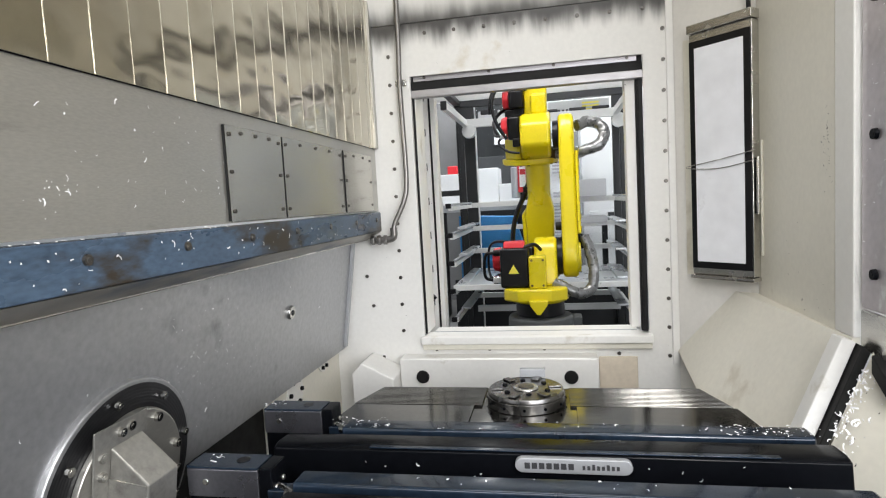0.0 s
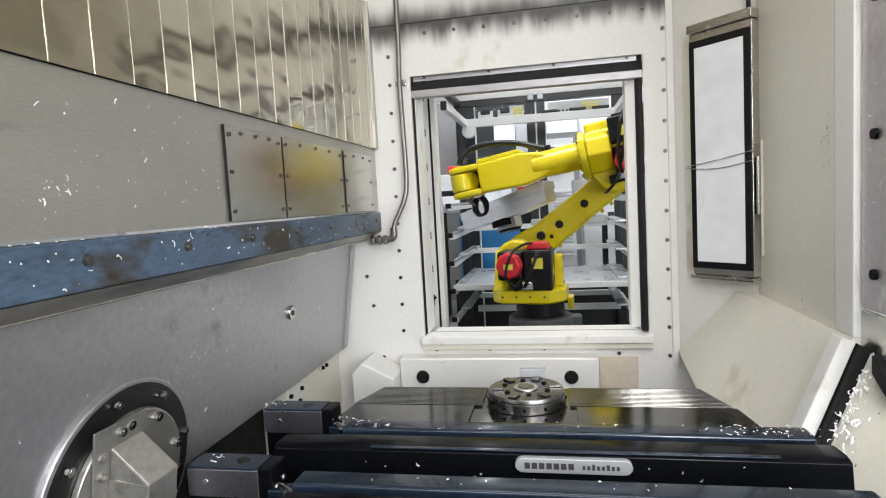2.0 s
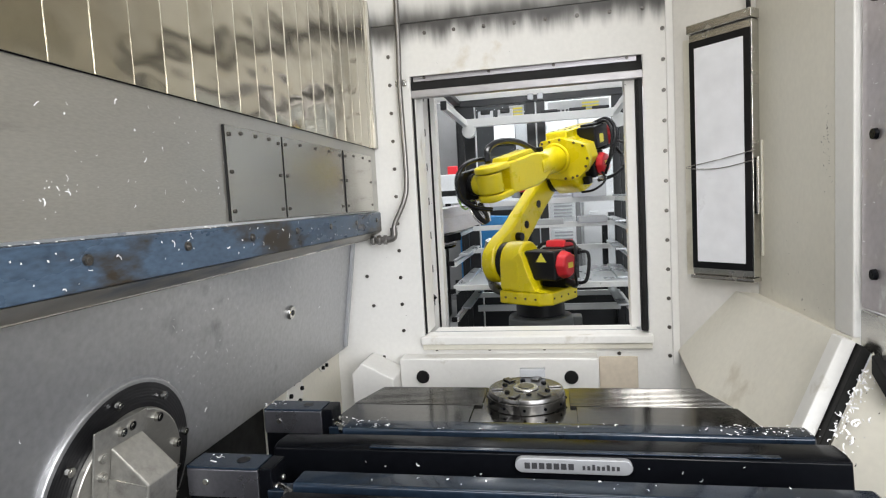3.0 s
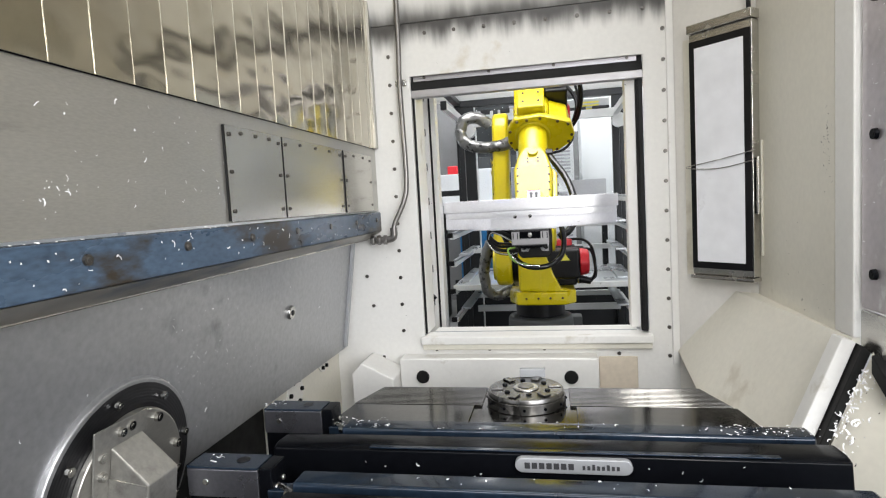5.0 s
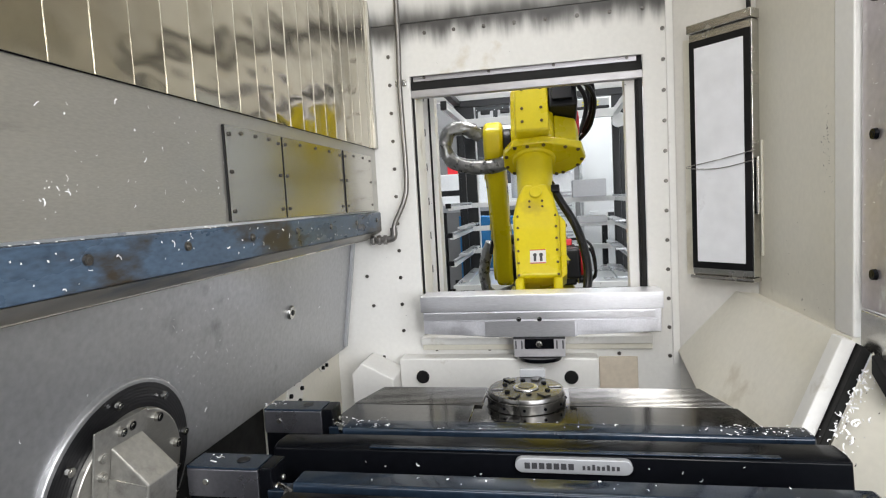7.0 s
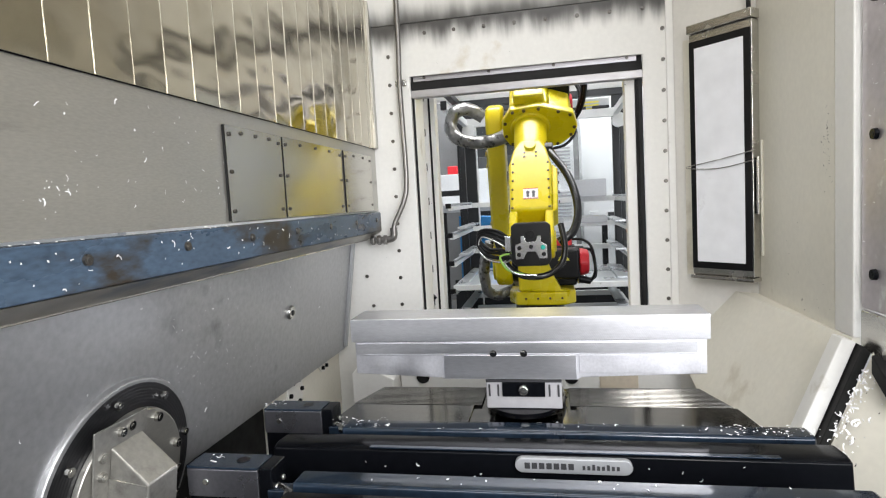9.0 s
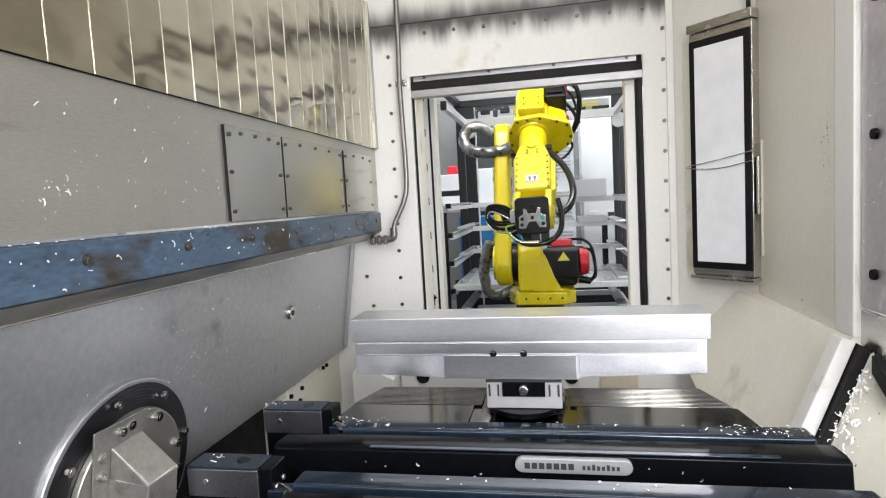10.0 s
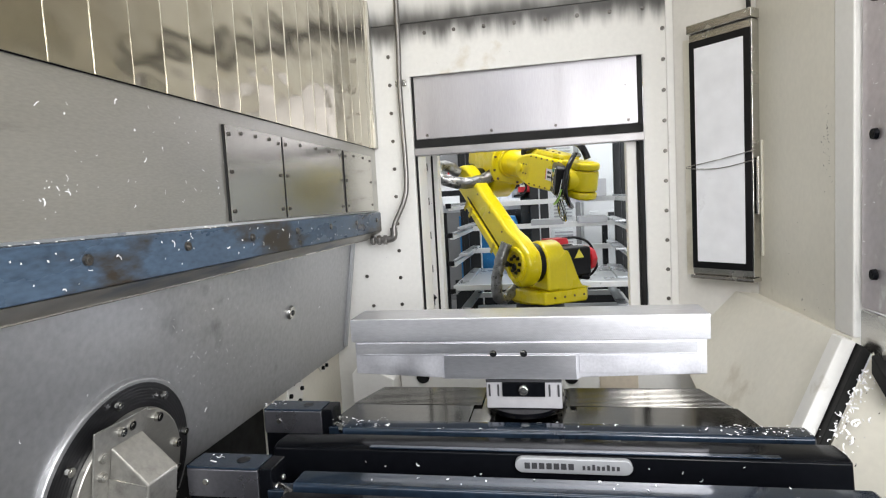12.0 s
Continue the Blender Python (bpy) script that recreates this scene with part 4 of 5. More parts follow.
    part("panel", box(-3.2, -1.16, 9.2, 9.3, 0.0, 3.6, 0.005), SIGNGREY, wp)
    for x in (-3.2, -1.0, 1.2, 3.4):
        lt = thing("ceiling_light", "long white fluorescent ceiling light", "light", group="ceiling lights")
        part("housing", box(x - 0.1, x + 0.1, 6.8, 10.5, 3.95, 4.0, 0.01), WHITE, lt)
        for yy in (7.4, 9.9):
            part("hanger", cyl((x, yy, 4.0), (x, yy, 4.6), 0.01, 0.01, 8, 0), GREYBOX, lt)
        part("tube", box(x - 0.07, x + 0.07, 6.85, 10.45, 3.93, 3.949, 0.005), LAMPGLOW, lt)


# ---------------------------------------------------------------- robot
BASE = (-0.106, 3.93, 0.615)
H2, OFF, L2, UP3, L4 = 0.565, 0.15, 0.87, 0.17, 1.02


def foil_hose(pts, r, seed):
    """A hose wrapped in crumpled foil."""
    rnd = random.Random(seed)
    bm = tube(pts, r, 14, 7)
    for i in range(0, len(bm.verts)):
        bm.verts.ensure_lookup_table()
        v = bm.verts[i]
        q = noise.noise(v.co * 22 + Vector((seed, 0, 0))) + 0.6 * noise.noise(v.co * 55)
        v.co += Vector((q, noise.noise(v.co * 30 + Vector((0, seed, 7))), q * rnd.uniform(0.6, 1))) * r * 0.22
    return bm


def ring(p0, p1, r_out, r_in, seg=40):
    """A round collar with an open middle, from p0 to p1 along y."""
    bm = bmesh.new()
    rows = []
    for y, r in ((p0[1], r_out), (p1[1], r_out), (p1[1], r_in), (p0[1], r_in)):
        rows.append([bm.verts.new((p0[0] + r * math.cos(2 * math.pi * k / seg), y, p0[2] + r * math.sin(2 * math.pi * k / seg))) for k in range(seg)])
    for a, b in zip(rows, rows[1:] + rows[:1]):
        for k in range(seg):
            bm.faces.new((a[k], a[(k + 1) % seg], b[(k + 1) % seg], b[k]))
    return rim(bm, 0.004)


def build_turret(r):
    t = part("turret", prism([(-0.19, -0.09), (-0.11, -0.185), (0.15, -0.19), (0.27, -0.14), (0.287, 0.0), (0.287, 0.17), (0.22, 0.232), (-0.10, 0.232), (-0.19, 0.13)], "z", 0.30, 0.386, 0.014, 3), YELLOW, r)
    part("collar", cyl((0, 0, 0.285), (0, 0, 0.2995), 0.175, 0.195, 48, 0.003), YELLOW, t)
    part("turn_stop", prism([(-0.062, 0.315), (0.062, 0.315), (0.055, 0.285), (0.012, 0.225), (-0.012, 0.225), (-0.055, 0.285)], "x", -0.225, -0.188, 0.006), YELLOW, t)
    part("shoulder_casting", prism([(-0.05, 0.387), (-0.01, 0.50)] + arc(OFF, H2, 0.138, 165, 0, 14) + [(0.288, 0.387)], "y", -0.125, 0.03, 0.022, 3), YELLOW, t)
    part("skirt", prism([(-0.02, 0.387), (-0.02, 0.60), (0.032, 0.64), (0.055, 0.60), (0.10, 0.48), (0.14, 0.40), (0.215, 0.387)], "x", 0.185, 0.285, 0.016, 3), YELLOW, t)
    part("rear_cover", box(-0.165, -0.055, -0.055, 0.058, 0.387, 0.60, 0.012), YELLOW, t)
    bolts(t, [(-0.166, y, z) for y in (-0.035, 0.038) for z in (0.41, 0.575)], (-1, 0, 0), 0.008, 0.004, BROWN)
    bolts(t, [(0.288, -0.08 + 0.075 * i, 0.345) for i in range(4)], (1, 0, 0), 0.0075, 0.004, BROWN)
    bolts(t, [(-0.06 + 0.09 * i, 0.2325, 0.345) for i in range(4)], (0, 1, 0), 0.0075, 0.004, BROWN)
    part("shoulder_reducer", cyl((OFF, -0.161, H2), (OFF, -0.1255, H2), 0.128, 0.128, 44, 0.003), BLACK, t)
    mo = part("shoulder_motor", box(0.072, 0.232, 0.0305, 0.262, 0.455, 0.645, 0.018), BLACK, t, "black shoulder motor housing")
    part("motor_cap", cyl((OFF, 0.2625, H2 - 0.01), (OFF, 0.322, H2 - 0.01), 0.094, 0.078, 8, 0.012), RED, mo, "red motor cap", smooth=False)
    part("cap_label", box(OFF - 0.03, OFF + 0.03, 0.3222, 0.3235, H2 - 0.03, H2 + 0.005, 0), LABEL_Y, mo)
    part("warning_label", prism([(0.125, 0.575), (0.20, 0.575), (0.1625, 0.632)], "x", 0.2322, 0.2335, 0), LABEL_Y, mo, smooth=False)
    bx = part("brake_box", box(-0.115, 0.068, 0.06, 0.248, 0.39, 0.652, 0.014), BLACK, t, "black motor connection box")
    part("encoder_cap", prism([(-0.10, 0.653), (0.05, 0.653), (0.03, 0.695), (-0.08, 0.695)], "y", 0.085, 0.225, 0.008), RED, bx, "red encoder cover")
    part("warning_label", prism([(0.125, 0.485), (0.195, 0.485), (0.16, 0.545)], "x", -0.1165, -0.1152, 0), LABEL_Y, bx, smooth=False)
    part("type_label", box(-0.06, 0.01, 0.2482, 0.2494, 0.53, 0.60, 0), LABEL_Y, bx)
    part("plug", cyl((-0.03, 0.2485, 0.62), (-0.03, 0.30, 0.62), 0.024, 0.021, 14, 0.003), BLACK, bx)
    part("plug", cyl((0.10, 0.262, 0.44), (0.10, 0.335, 0.42), 0.026, 0.022, 14, 0.003), BLACK, mo)
    part("elbow_fitting", box(0.0, 0.07, 0.2485, 0.315, 0.40, 0.455, 0.01), CHROME, bx, "silver cable fitting")
    part("motor_cable", tube([(-0.03, 0.30, 0.62), (-0.03, 0.35, 0.61), (0.0, 0.37, 0.53), (0.04, 0.365, 0.44), (0.05, 0.30, 0.425)], 0.011, 8), BLACK, t)
    part("motor_cable", tube([(0.0, 0.20, 0.69), (0.05, 0.29, 0.69), (0.12, 0.345, 0.64), (0.16, 0.36, 0.50), (0.10, 0.335, 0.42)], 0.009, 8), BLACK, t)
    part("motor_cable", tube([(-0.09, 0.09, 0.655), (-0.06, 0.02, 0.67), (-0.02, -0.02, 0.63)], 0.012, 8), BLACK, t)
    part("base_hose", foil_hose([(-0.03, -0.10, 0.41), (-0.04, -0.19, 0.36), (-0.01, -0.28, 0.325), (0.03, -0.345, 0.36), (0.06, -0.365, 0.47), (0.09, -0.345, 0.60), (0.11, -0.31, 0.70)], 0.036, 3), HOSE, t, "grey foil-wrapped hose")
    return t


def build_lower_arm(r):
    outline = arc(0, 0, 0.147, -15, -165, 10) + [(-0.138, 0.09), (-0.112, 0.21), (-0.098, 0.62), (-0.105, 0.76)] + [(-0.108, L2 + 0.03), (-0.085, L2 + 0.10), (-0.045, L2 + 0.142), (0.05, L2 + 0.142), (0.09, L2 + 0.09), (0.108, L2 + 0.02)] + [(0.105, 0.76), (0.098, 0.62), (0.108, 0.21), (0.138, 0.09)]
    a = part("lower_arm", prism(outline, "y", -0.27, -0.1615, 0.026, 3), YELLOW, r)
    part("hub_ring", ring((0, -0.255, 0), (0, -0.285, 0), 0.112, 0.083), YELLOW, a)
    # Yellow recess drawn darker, its shadow held in the colour.
    part("hub_recess", cyl((0, -0.269, 0), (0, -0.2725, 0), 0.082, 0.082, 32, 0.0005), YELLOW_DARK, a)
    bolts(a, [(0.052 * math.cos(q), -0.2725, 0.052 * math.sin(q)) for q in [math.radians(45 * i) for i in range(8)]], (0, -1, 0), 0.012, 0.012, BLACK)
    part("cable_boss", cyl((-0.02, -0.274, 0.0), (-0.02, -0.283, 0.0), 0.026, 0.022, 16, 0.003), BLACK, a)
    for x, z, rr in ((0.0, 0.80, 0.028), (0.0, 0.58, 0.028), (0.0, 0.36, 0.028), (-0.03, 0.265, 0.015)):
        part("hole_plug", cyl((x, -0.163, z), (x, -0.1585, z), rr, rr, 24, 0.001), BLACK, a)
    part("rubber_stop", cyl((0.02, -0.161, 0.215), (0.02, -0.120, 0.215), 0.032, 0.029, 20, 0.004), BLACK, a)
    part("elbow_reducer", cyl((0, -0.161, L2), (0, -0.122, L2), 0.102, 0.102, 36, 0.004), BLACK, a)
    part("cable_cover", prism([(-0.127, 0.14), (-0.115, 0.20), (-0.105, 0.72), (-0.06, 0.72), (-0.06, 0.14)], "y", -0.291, -0.2705, 0.006), YELLOW, a)
    part("cable_slot", box(-0.055, -0.043, -0.2725, -0.2695, 0.13, 0.76, 0), BLACK, a)
    for z in (0.16, 0.24, 0.62, 0.70):
        part("clip", box(-0.13, -0.045, -0.296, -0.2915, z, z + 0.026, 0.002), YELLOW_DARK, a)
    part("cable_exit", tube([(-0.07, -0.28, 0.14), (-0.06, -0.29, 0.09), (-0.04, -0.3, 0.05)], 0.020, 10), BLACK, a)
    bolts(a, [(0.06 * s, -0.2705, z) for s in (1,) for z in (0.25, 0.45, 0.65)], (0, -1, 0), 0.007, 0.004, BROWN)
    return a


def build_elbow(r):
    body = [(-0.16, 0.0), (-0.10, -0.095), (0.05, -0.115), (0.12, -0.05), (0.162, 0.02), (0.162, 0.30), (-0.16, 0.30)]
    h = part("elbow_housing", prism(body, "y", -0.11, 0.105, 0.024, 3), YELLOW, r)
    z = UP3
    plate = [(-0.155, z + 0.045), (-0.105, z + 0.13), (0.05, z + 0.145), (0.235, z + 0.08), (0.26, z - 0.02), (0.24, z - 0.08), (0.16, z - 0.15), (0.06, z - 0.165), (-0.12, z - 0.13), (-0.155, z - 0.06)]
    part("front_flange", prism(plate, "x", 0.1625, 0.205, 0.008, 2), YELLOW, h)
    spots = [(0.2055, p[0] * 0.91 + 0.004, z + (p[1] - z) * 0.88) for p in plate] + [(0.2055, 0.155, z + 0.098), (0.2055, 0.115, z - 0.142), (0.2055, -0.03, z + 0.122)]
    bolts(h, spots, (1, 0, 0), 0.0095, 0.007, BROWN)
    part("side_wing", prism([(0.1055, z + 0.115), (0.215, z + 0.07), (0.235, z - 0.03), (0.145, z - 0.135), (0.1055, z - 0.14)], "x", 0.015, 0.162, 0.012, 3), YELLOW, h)
    part("gear_tower", box(-0.36, 0.155, -0.088, 0.082, 0.225, 0.352, 0.014), YELLOW, h)
    part("tower_base", box(-0.30, -0.155, -0.088, 0.03, 0.09, 0.2245, 0.02), YELLOW, h)
    part("tower_box", box(-0.36, -0.20, 0.0825, 0.15, 0.3355, 0.352, 0.005), YELLOW, h)
    bolts(h, [(x, y, 0.352) for x in (-0.10, 0.02, 0.10) for y in (-0.05, 0.045)], (0, 0, 1), 0.008, 0.004, BROWN)
    m3 = part("elbow_motor", box(-0.155, 0.012, 0.1055, 0.195, -0.02, 0.165, 0.018), BLACK, h, "black elbow motor")
    part("motor_cap", cyl((-0.07, 0.1955, 0.07), (-0.07, 0.245, 0.07), 0.088, 0.074, 8, 0.012), RED, m3, "red motor cap", smooth=False)
    part("cap_label", box(-0.095, -0.045, 0.2452, 0.2464, 0.05, 0.09, 0), LABEL_Y, m3)
    m4 = part("wrist_motor", box(-0.335, -0.205, 0.0825, 0.19, 0.15, 0.335, 0.016), BLACK, h, "black wrist motor")
    part("motor_cap", cyl((-0.27, 0.1905, 0.25), (-0.27, 0.24, 0.25), 0.082, 0.068, 8, 0.012), RED, m4, "red motor cap", smooth=False)
    part("motor_label", prism([(0.105, 0.19), (0.15, 0.18), (0.165, 0.21), (0.145, 0.245), (0.105, 0.245)], "x", -0.3365, -0.3352, 0), LABEL_Y, m4, smooth=False)
    m5 = part("hand_motor", box(-0.20, 0.012, 0.083, 0.225, 0.185, 0.345, 0.014), BLACK, h, "black upper motor beside the gear tower")
    part("ridge", box(-0.15, -0.02, 0.10, 0.20, 0.3455, 0.36, 0.004), BLACK, m5)
    part("type_label", box(-0.11, -0.05, 0.2252, 0.2264, 0.22, 0.28, 0), LABEL_Y, m5)
    for k, pts in enumerate(([(-0.33, 0.06, 0.22), (-0.40, 0.12, 0.18), (-0.40, 0.22, 0.08), (-0.27, 0.30, 0.02), (-0.12, 0.27, -0.03), (0.0, 0.20, -0.04)],
                             [(-0.18, 0.12, 0.345), (-0.20, 0.22, 0.37), (-0.15, 0.30, 0.30), (-0.08, 0.31, 0.18), (-0.02, 0.27, 0.06)],
                             [(-0.10, 0.18, 0.345), (-0.10, 0.26, 0.36), (-0.06, 0.315, 0.28), (-0.02, 0.30, 0.12), (-0.02, 0.25, 0.0)],
                             [(-0.34, 0.16, 0.20), (-0.37, 0.26, 0.16), (-0.30, 0.31, 0.06), (-0.18, 0.32, 0.02)],
                             [(-0.03, 0.215, 0.03), (0.02, 0.26, -0.04), (0.08, 0.20, -0.09), (0.10, 0.11, -0.10)])):
        part("loom", tube(pts, (0.013, 0.015, 0.011, 0.010, 0.009)[k], 8), BLACK, h)
    part("connector", box(0.0, 0.06, 0.107, 0.16, -0.055, 0.0, 0.008), BLACK, h)
    part("connector", box(-0.04, 0.0, 0.2, 0.25, -0.04, 0.0, 0.006), CHROME, h)
    part("elbow_hose", foil_hose([(0.13, -0.115, 0.07), (0.14, -0.20, 0.04), (0.13, -0.32, 0.02), (0.09, -0.44, 0.03), (0.02, -0.485, 0.07), (-0.05, -0.45, 0.115), (-0.07, -0.37, 0.11), (-0.05, -0.29, 0.06)], 0.040, 8), HOSE, h, "silver foil-wrapped hose")
    part("hose_gland", cyl((0.125, -0.10, 0.075), (0.132, -0.15, 0.05), 0.045, 0.043, 18, 0.004), BROWN, h)
    return h


def build_forearm(r):
    f = part("forearm", cyl((0.206, 0, 0), (0.52, 0, 0), 0.092, 0.086, 48, 0.006), YELLOW, r)
    part("flange_collar", cyl((0.206, 0, 0), (0.222, 0, 0), 0.112, 0.106, 48, 0.004), YELLOW, f)
    side = [(0.40, 0.055), (0.47, 0.085), (0.58, 0.106), (0.89, 0.10), (0.89, -0.10), (0.58, -0.112), (0.47, -0.088), (0.40, -0.055)]
    part("arm_casting", prism(side, "z", -0.075, 0.088, 0.018, 3), YELLOW, f)
    part("side_cover", prism([(0.56, 0.1065), (0.60, 0.135), (0.87, 0.128), (0.89, 0.1005)], "z", -0.06, 0.06, 0.006), YELLOW, f)
    part("round_cap", cyl((0.455, 0, 0.07), (0.455, 0, 0.102), 0.032, 0.029, 24, 0.004), YELLOW, f)
    for s in (1, -1):
        part("fork", prism([(0.885, 0.078)] + arc(L4, 0, 0.082, 85, -85, 10) + [(0.885, -0.075)], "y", s * 0.064, s * 0.106, 0.012, 2), YELLOW, f)
        part("pivot_cap", cyl((L4, s * 0.1065, 0), (L4, s * 0.113, 0), 0.052, 0.048, 24, 0.002), YELLOW, f)
    bolts(f, [(0.58 + 0.06 * i, 0.088 * s, 0.0885) for i in range(6) for s in (1, -1)], (0, 0, 1), 0.006, 0.004, BROWN)
    bolts(f, [(0.61 + 0.065 * i, 0.136 - 0.001 * i, 0.035) for i in range(4)], (0, 1, 0), 0.008, 0.005, BROWN)
    bolts(f, [(0.50 + 0.03 * i, y, 0.0885) for i in range(2) for y in (-0.03, 0.03)], (0, 0, 1), 0.006, 0.003, BROWN)
    lb = part("label", box(0.755, 0.825, -0.036, 0.036, 0.0882, 0.090, 0), LABEL_W, f)
    for y in (-0.014, 0.014):
        part("label_mark", cyl((0.782, y, 0.0901), (0.782, y, 0.0908), 0.009, 0.009, 12, 0), PRINT, lb)
        part("label_mark", box(0.79, 0.814, y - 0.006, y + 0.006, 0.0901, 0.0908, 0), PRINT, lb)
    part("label_edge", box(0.7555, 0.7595, -0.035, 0.035, 0.0901, 0.0908, 0), RED, lb)
    part("label_edge", box(0.8205, 0.8245, -0.035, 0.035, 0.0901, 0.0908, 0), RED, lb)
    part("arm_hose", tube([(0.36, 0.075, 0.01), (0.47, 0.12, 0.02), (0.60, 0.18, 0.02), (0.74, 0.215, 0.02), (0.88, 0.22, 0.02), (0.98, 0.19, 0.01), (1.02, 0.125, -0.01)], 0.020, 12), HOSE_BLACK, f, "thick black cable hose")
    part("hose_clamp", box(0.385, 0.425, 0.06, 0.118, -0.02, 0.045, 0.006), BLACK, f)
    return f


def build_wrist(r):
    w = part("wrist", cyl((0, -0.060, 0), (0, 0.060, 0), 0.080, 0.080, 40, 0.012), YELLOW, r)
    part("wrist_body", cyl((0.0, 0, 0), (0.098, 0, 0), 0.072, 0.066, 36, 0.01), YELLOW, w)
    part("tool_flange", cyl((0.0985, 0, 0), (0.126, 0, 0), 0.068, 0.068, 32, 0.004), BLACK, w)
    tc = part("tool_changer", prism([(-0.088, -0.07), (-0.07, -0.095), (0.07, -0.095), (0.088, -0.07), (0.088, 0.085), (0.07, 0.10), (-0.07, 0.10), (-0.088, 0.085)], "x", 0.127, 0.18, 0.008), BLACK, w, "black tool changer with silver cross plate")
    part("cross_plate", prism([(-0.07, -0.062), (-0.035, -0.062), (-0.018, -0.03), (0.018, -0.03), (0.035, -0.062), (0.07, -0.062), (0.07, 0.0), (0.045, 0.012), (0.045, 0.04), (0.03, 0.04), (0.02, 0.015), (-0.02, 0.015), (-0.03, 0.04), (-0.045, 0.04), (-0.045, 0.012), (-0.07, 0.0)], "x", 0.1805, 0.187, 0.002), CHROME, tc)
    part("centre_bore", ring((0, 0.0, 0.0), (0, 0.006, 0.0), 0.021, 0.012, 24), BLACK, tc).matrix_local = pose(0.1805, 0, 0.045, 0, 0, -90)
    for y, zz in ((-0.055, -0.042), (0.055, -0.042), (-0.052, -0.012), (0.0, -0.008)):
        part("port", cyl((0.1872, y, zz), (0.189, y, zz), 0.010, 0.009, 16, 0.0005), BLACK, tc)
    part("port", cyl((0.1872, 0.052, -0.012), (0.190, 0.052, -0.012), 0.011, 0.009, 16, 0.0005), TEAL, tc, "teal air port")
    part("tool_hose", tube([(0.03, 0.135, 0.08), (0.07, 0.15, -0.02), (0.10, 0.13, -0.10), (0.13, 0.06, -0.145), (0.13, -0.04, -0.145), (0.10, -0.11, -0.10), (0.07, -0.15, -0.02), (0.05, -0.17, 0.04)], 0.0145, 12), HOSE_BLACK, w)
    for k, (q, col) in enumerate(((0.0, BLACK), (0.02, BLACK), (-0.018, CHROME), (0.035, BLACK))):
        part("tool_cable", tube([(0.11, -0.085, -0.02 + q), (0.13, -0.15, 0.03 + q), (0.11, -0.225, 0.05 + q * 0.6), (0.09, -0.245, 0.0 + q), (0.10, -0.20, -0.05 + q), (0.13, -0.12, -0.06 + q), (0.14, -0.085, -0.06)], (0.010, 0.008, 0.006, 0.007)[k], 8), col, w)
    part("valve_block", box(0.10, 0.15, -0.118, -0.089, -0.03, 0.04, 0.004), CHROME, w, "silver valve block")
    part("signal_wire", tube([(0.13, -0.09, -0.04), (0.17, -0.14, -0.05), (0.16, -0.11, -0.11), (0.15, -0.04, -0.135)], 0.005, 8), GREEN_W, w)
    part("signal_wire", tube([(0.13, -0.09, -0.06), (0.165, -0.12, -0.08), (0.16, -0.07, -0.13), (0.15, 0.02, -0.14)], 0.004, 8), CHROME, w)
    return w


def build_robot():
    r = thing("robot", "yellow six-axis industrial robot with black motors and red caps", "robot", pose(*BASE))
    part("riser", cyl((0, 0, -0.616), (0, 0, -0.02), 0.30, 0.30, 40, 0.01), GREY_CAST, r)
    part("base", cyl((0, 0, -0.018), (0, 0, 0.19), 0.228, 0.215, 48, 0.02), GREY_CAST, r, "dark grey cast base")
    part("base_foot", box(-0.24, 0.24, -0.24, 0.24, -0.018, 0.03, 0.012), GREY_CAST, r)
    part("base_connector", box(0.12, 0.28, 0.08, 0.2, 0.02, 0.15, 0.01), GREY_CAST, r)
    part("neck", cyl((0, 0, 0.191), (0, 0, 0.284), 0.162, 0.162, 40, 0.006), BLACK, r)
    return r, build_turret(r), build_lower_arm(r), build_elbow(r), build_forearm(r), build_wrist(r)


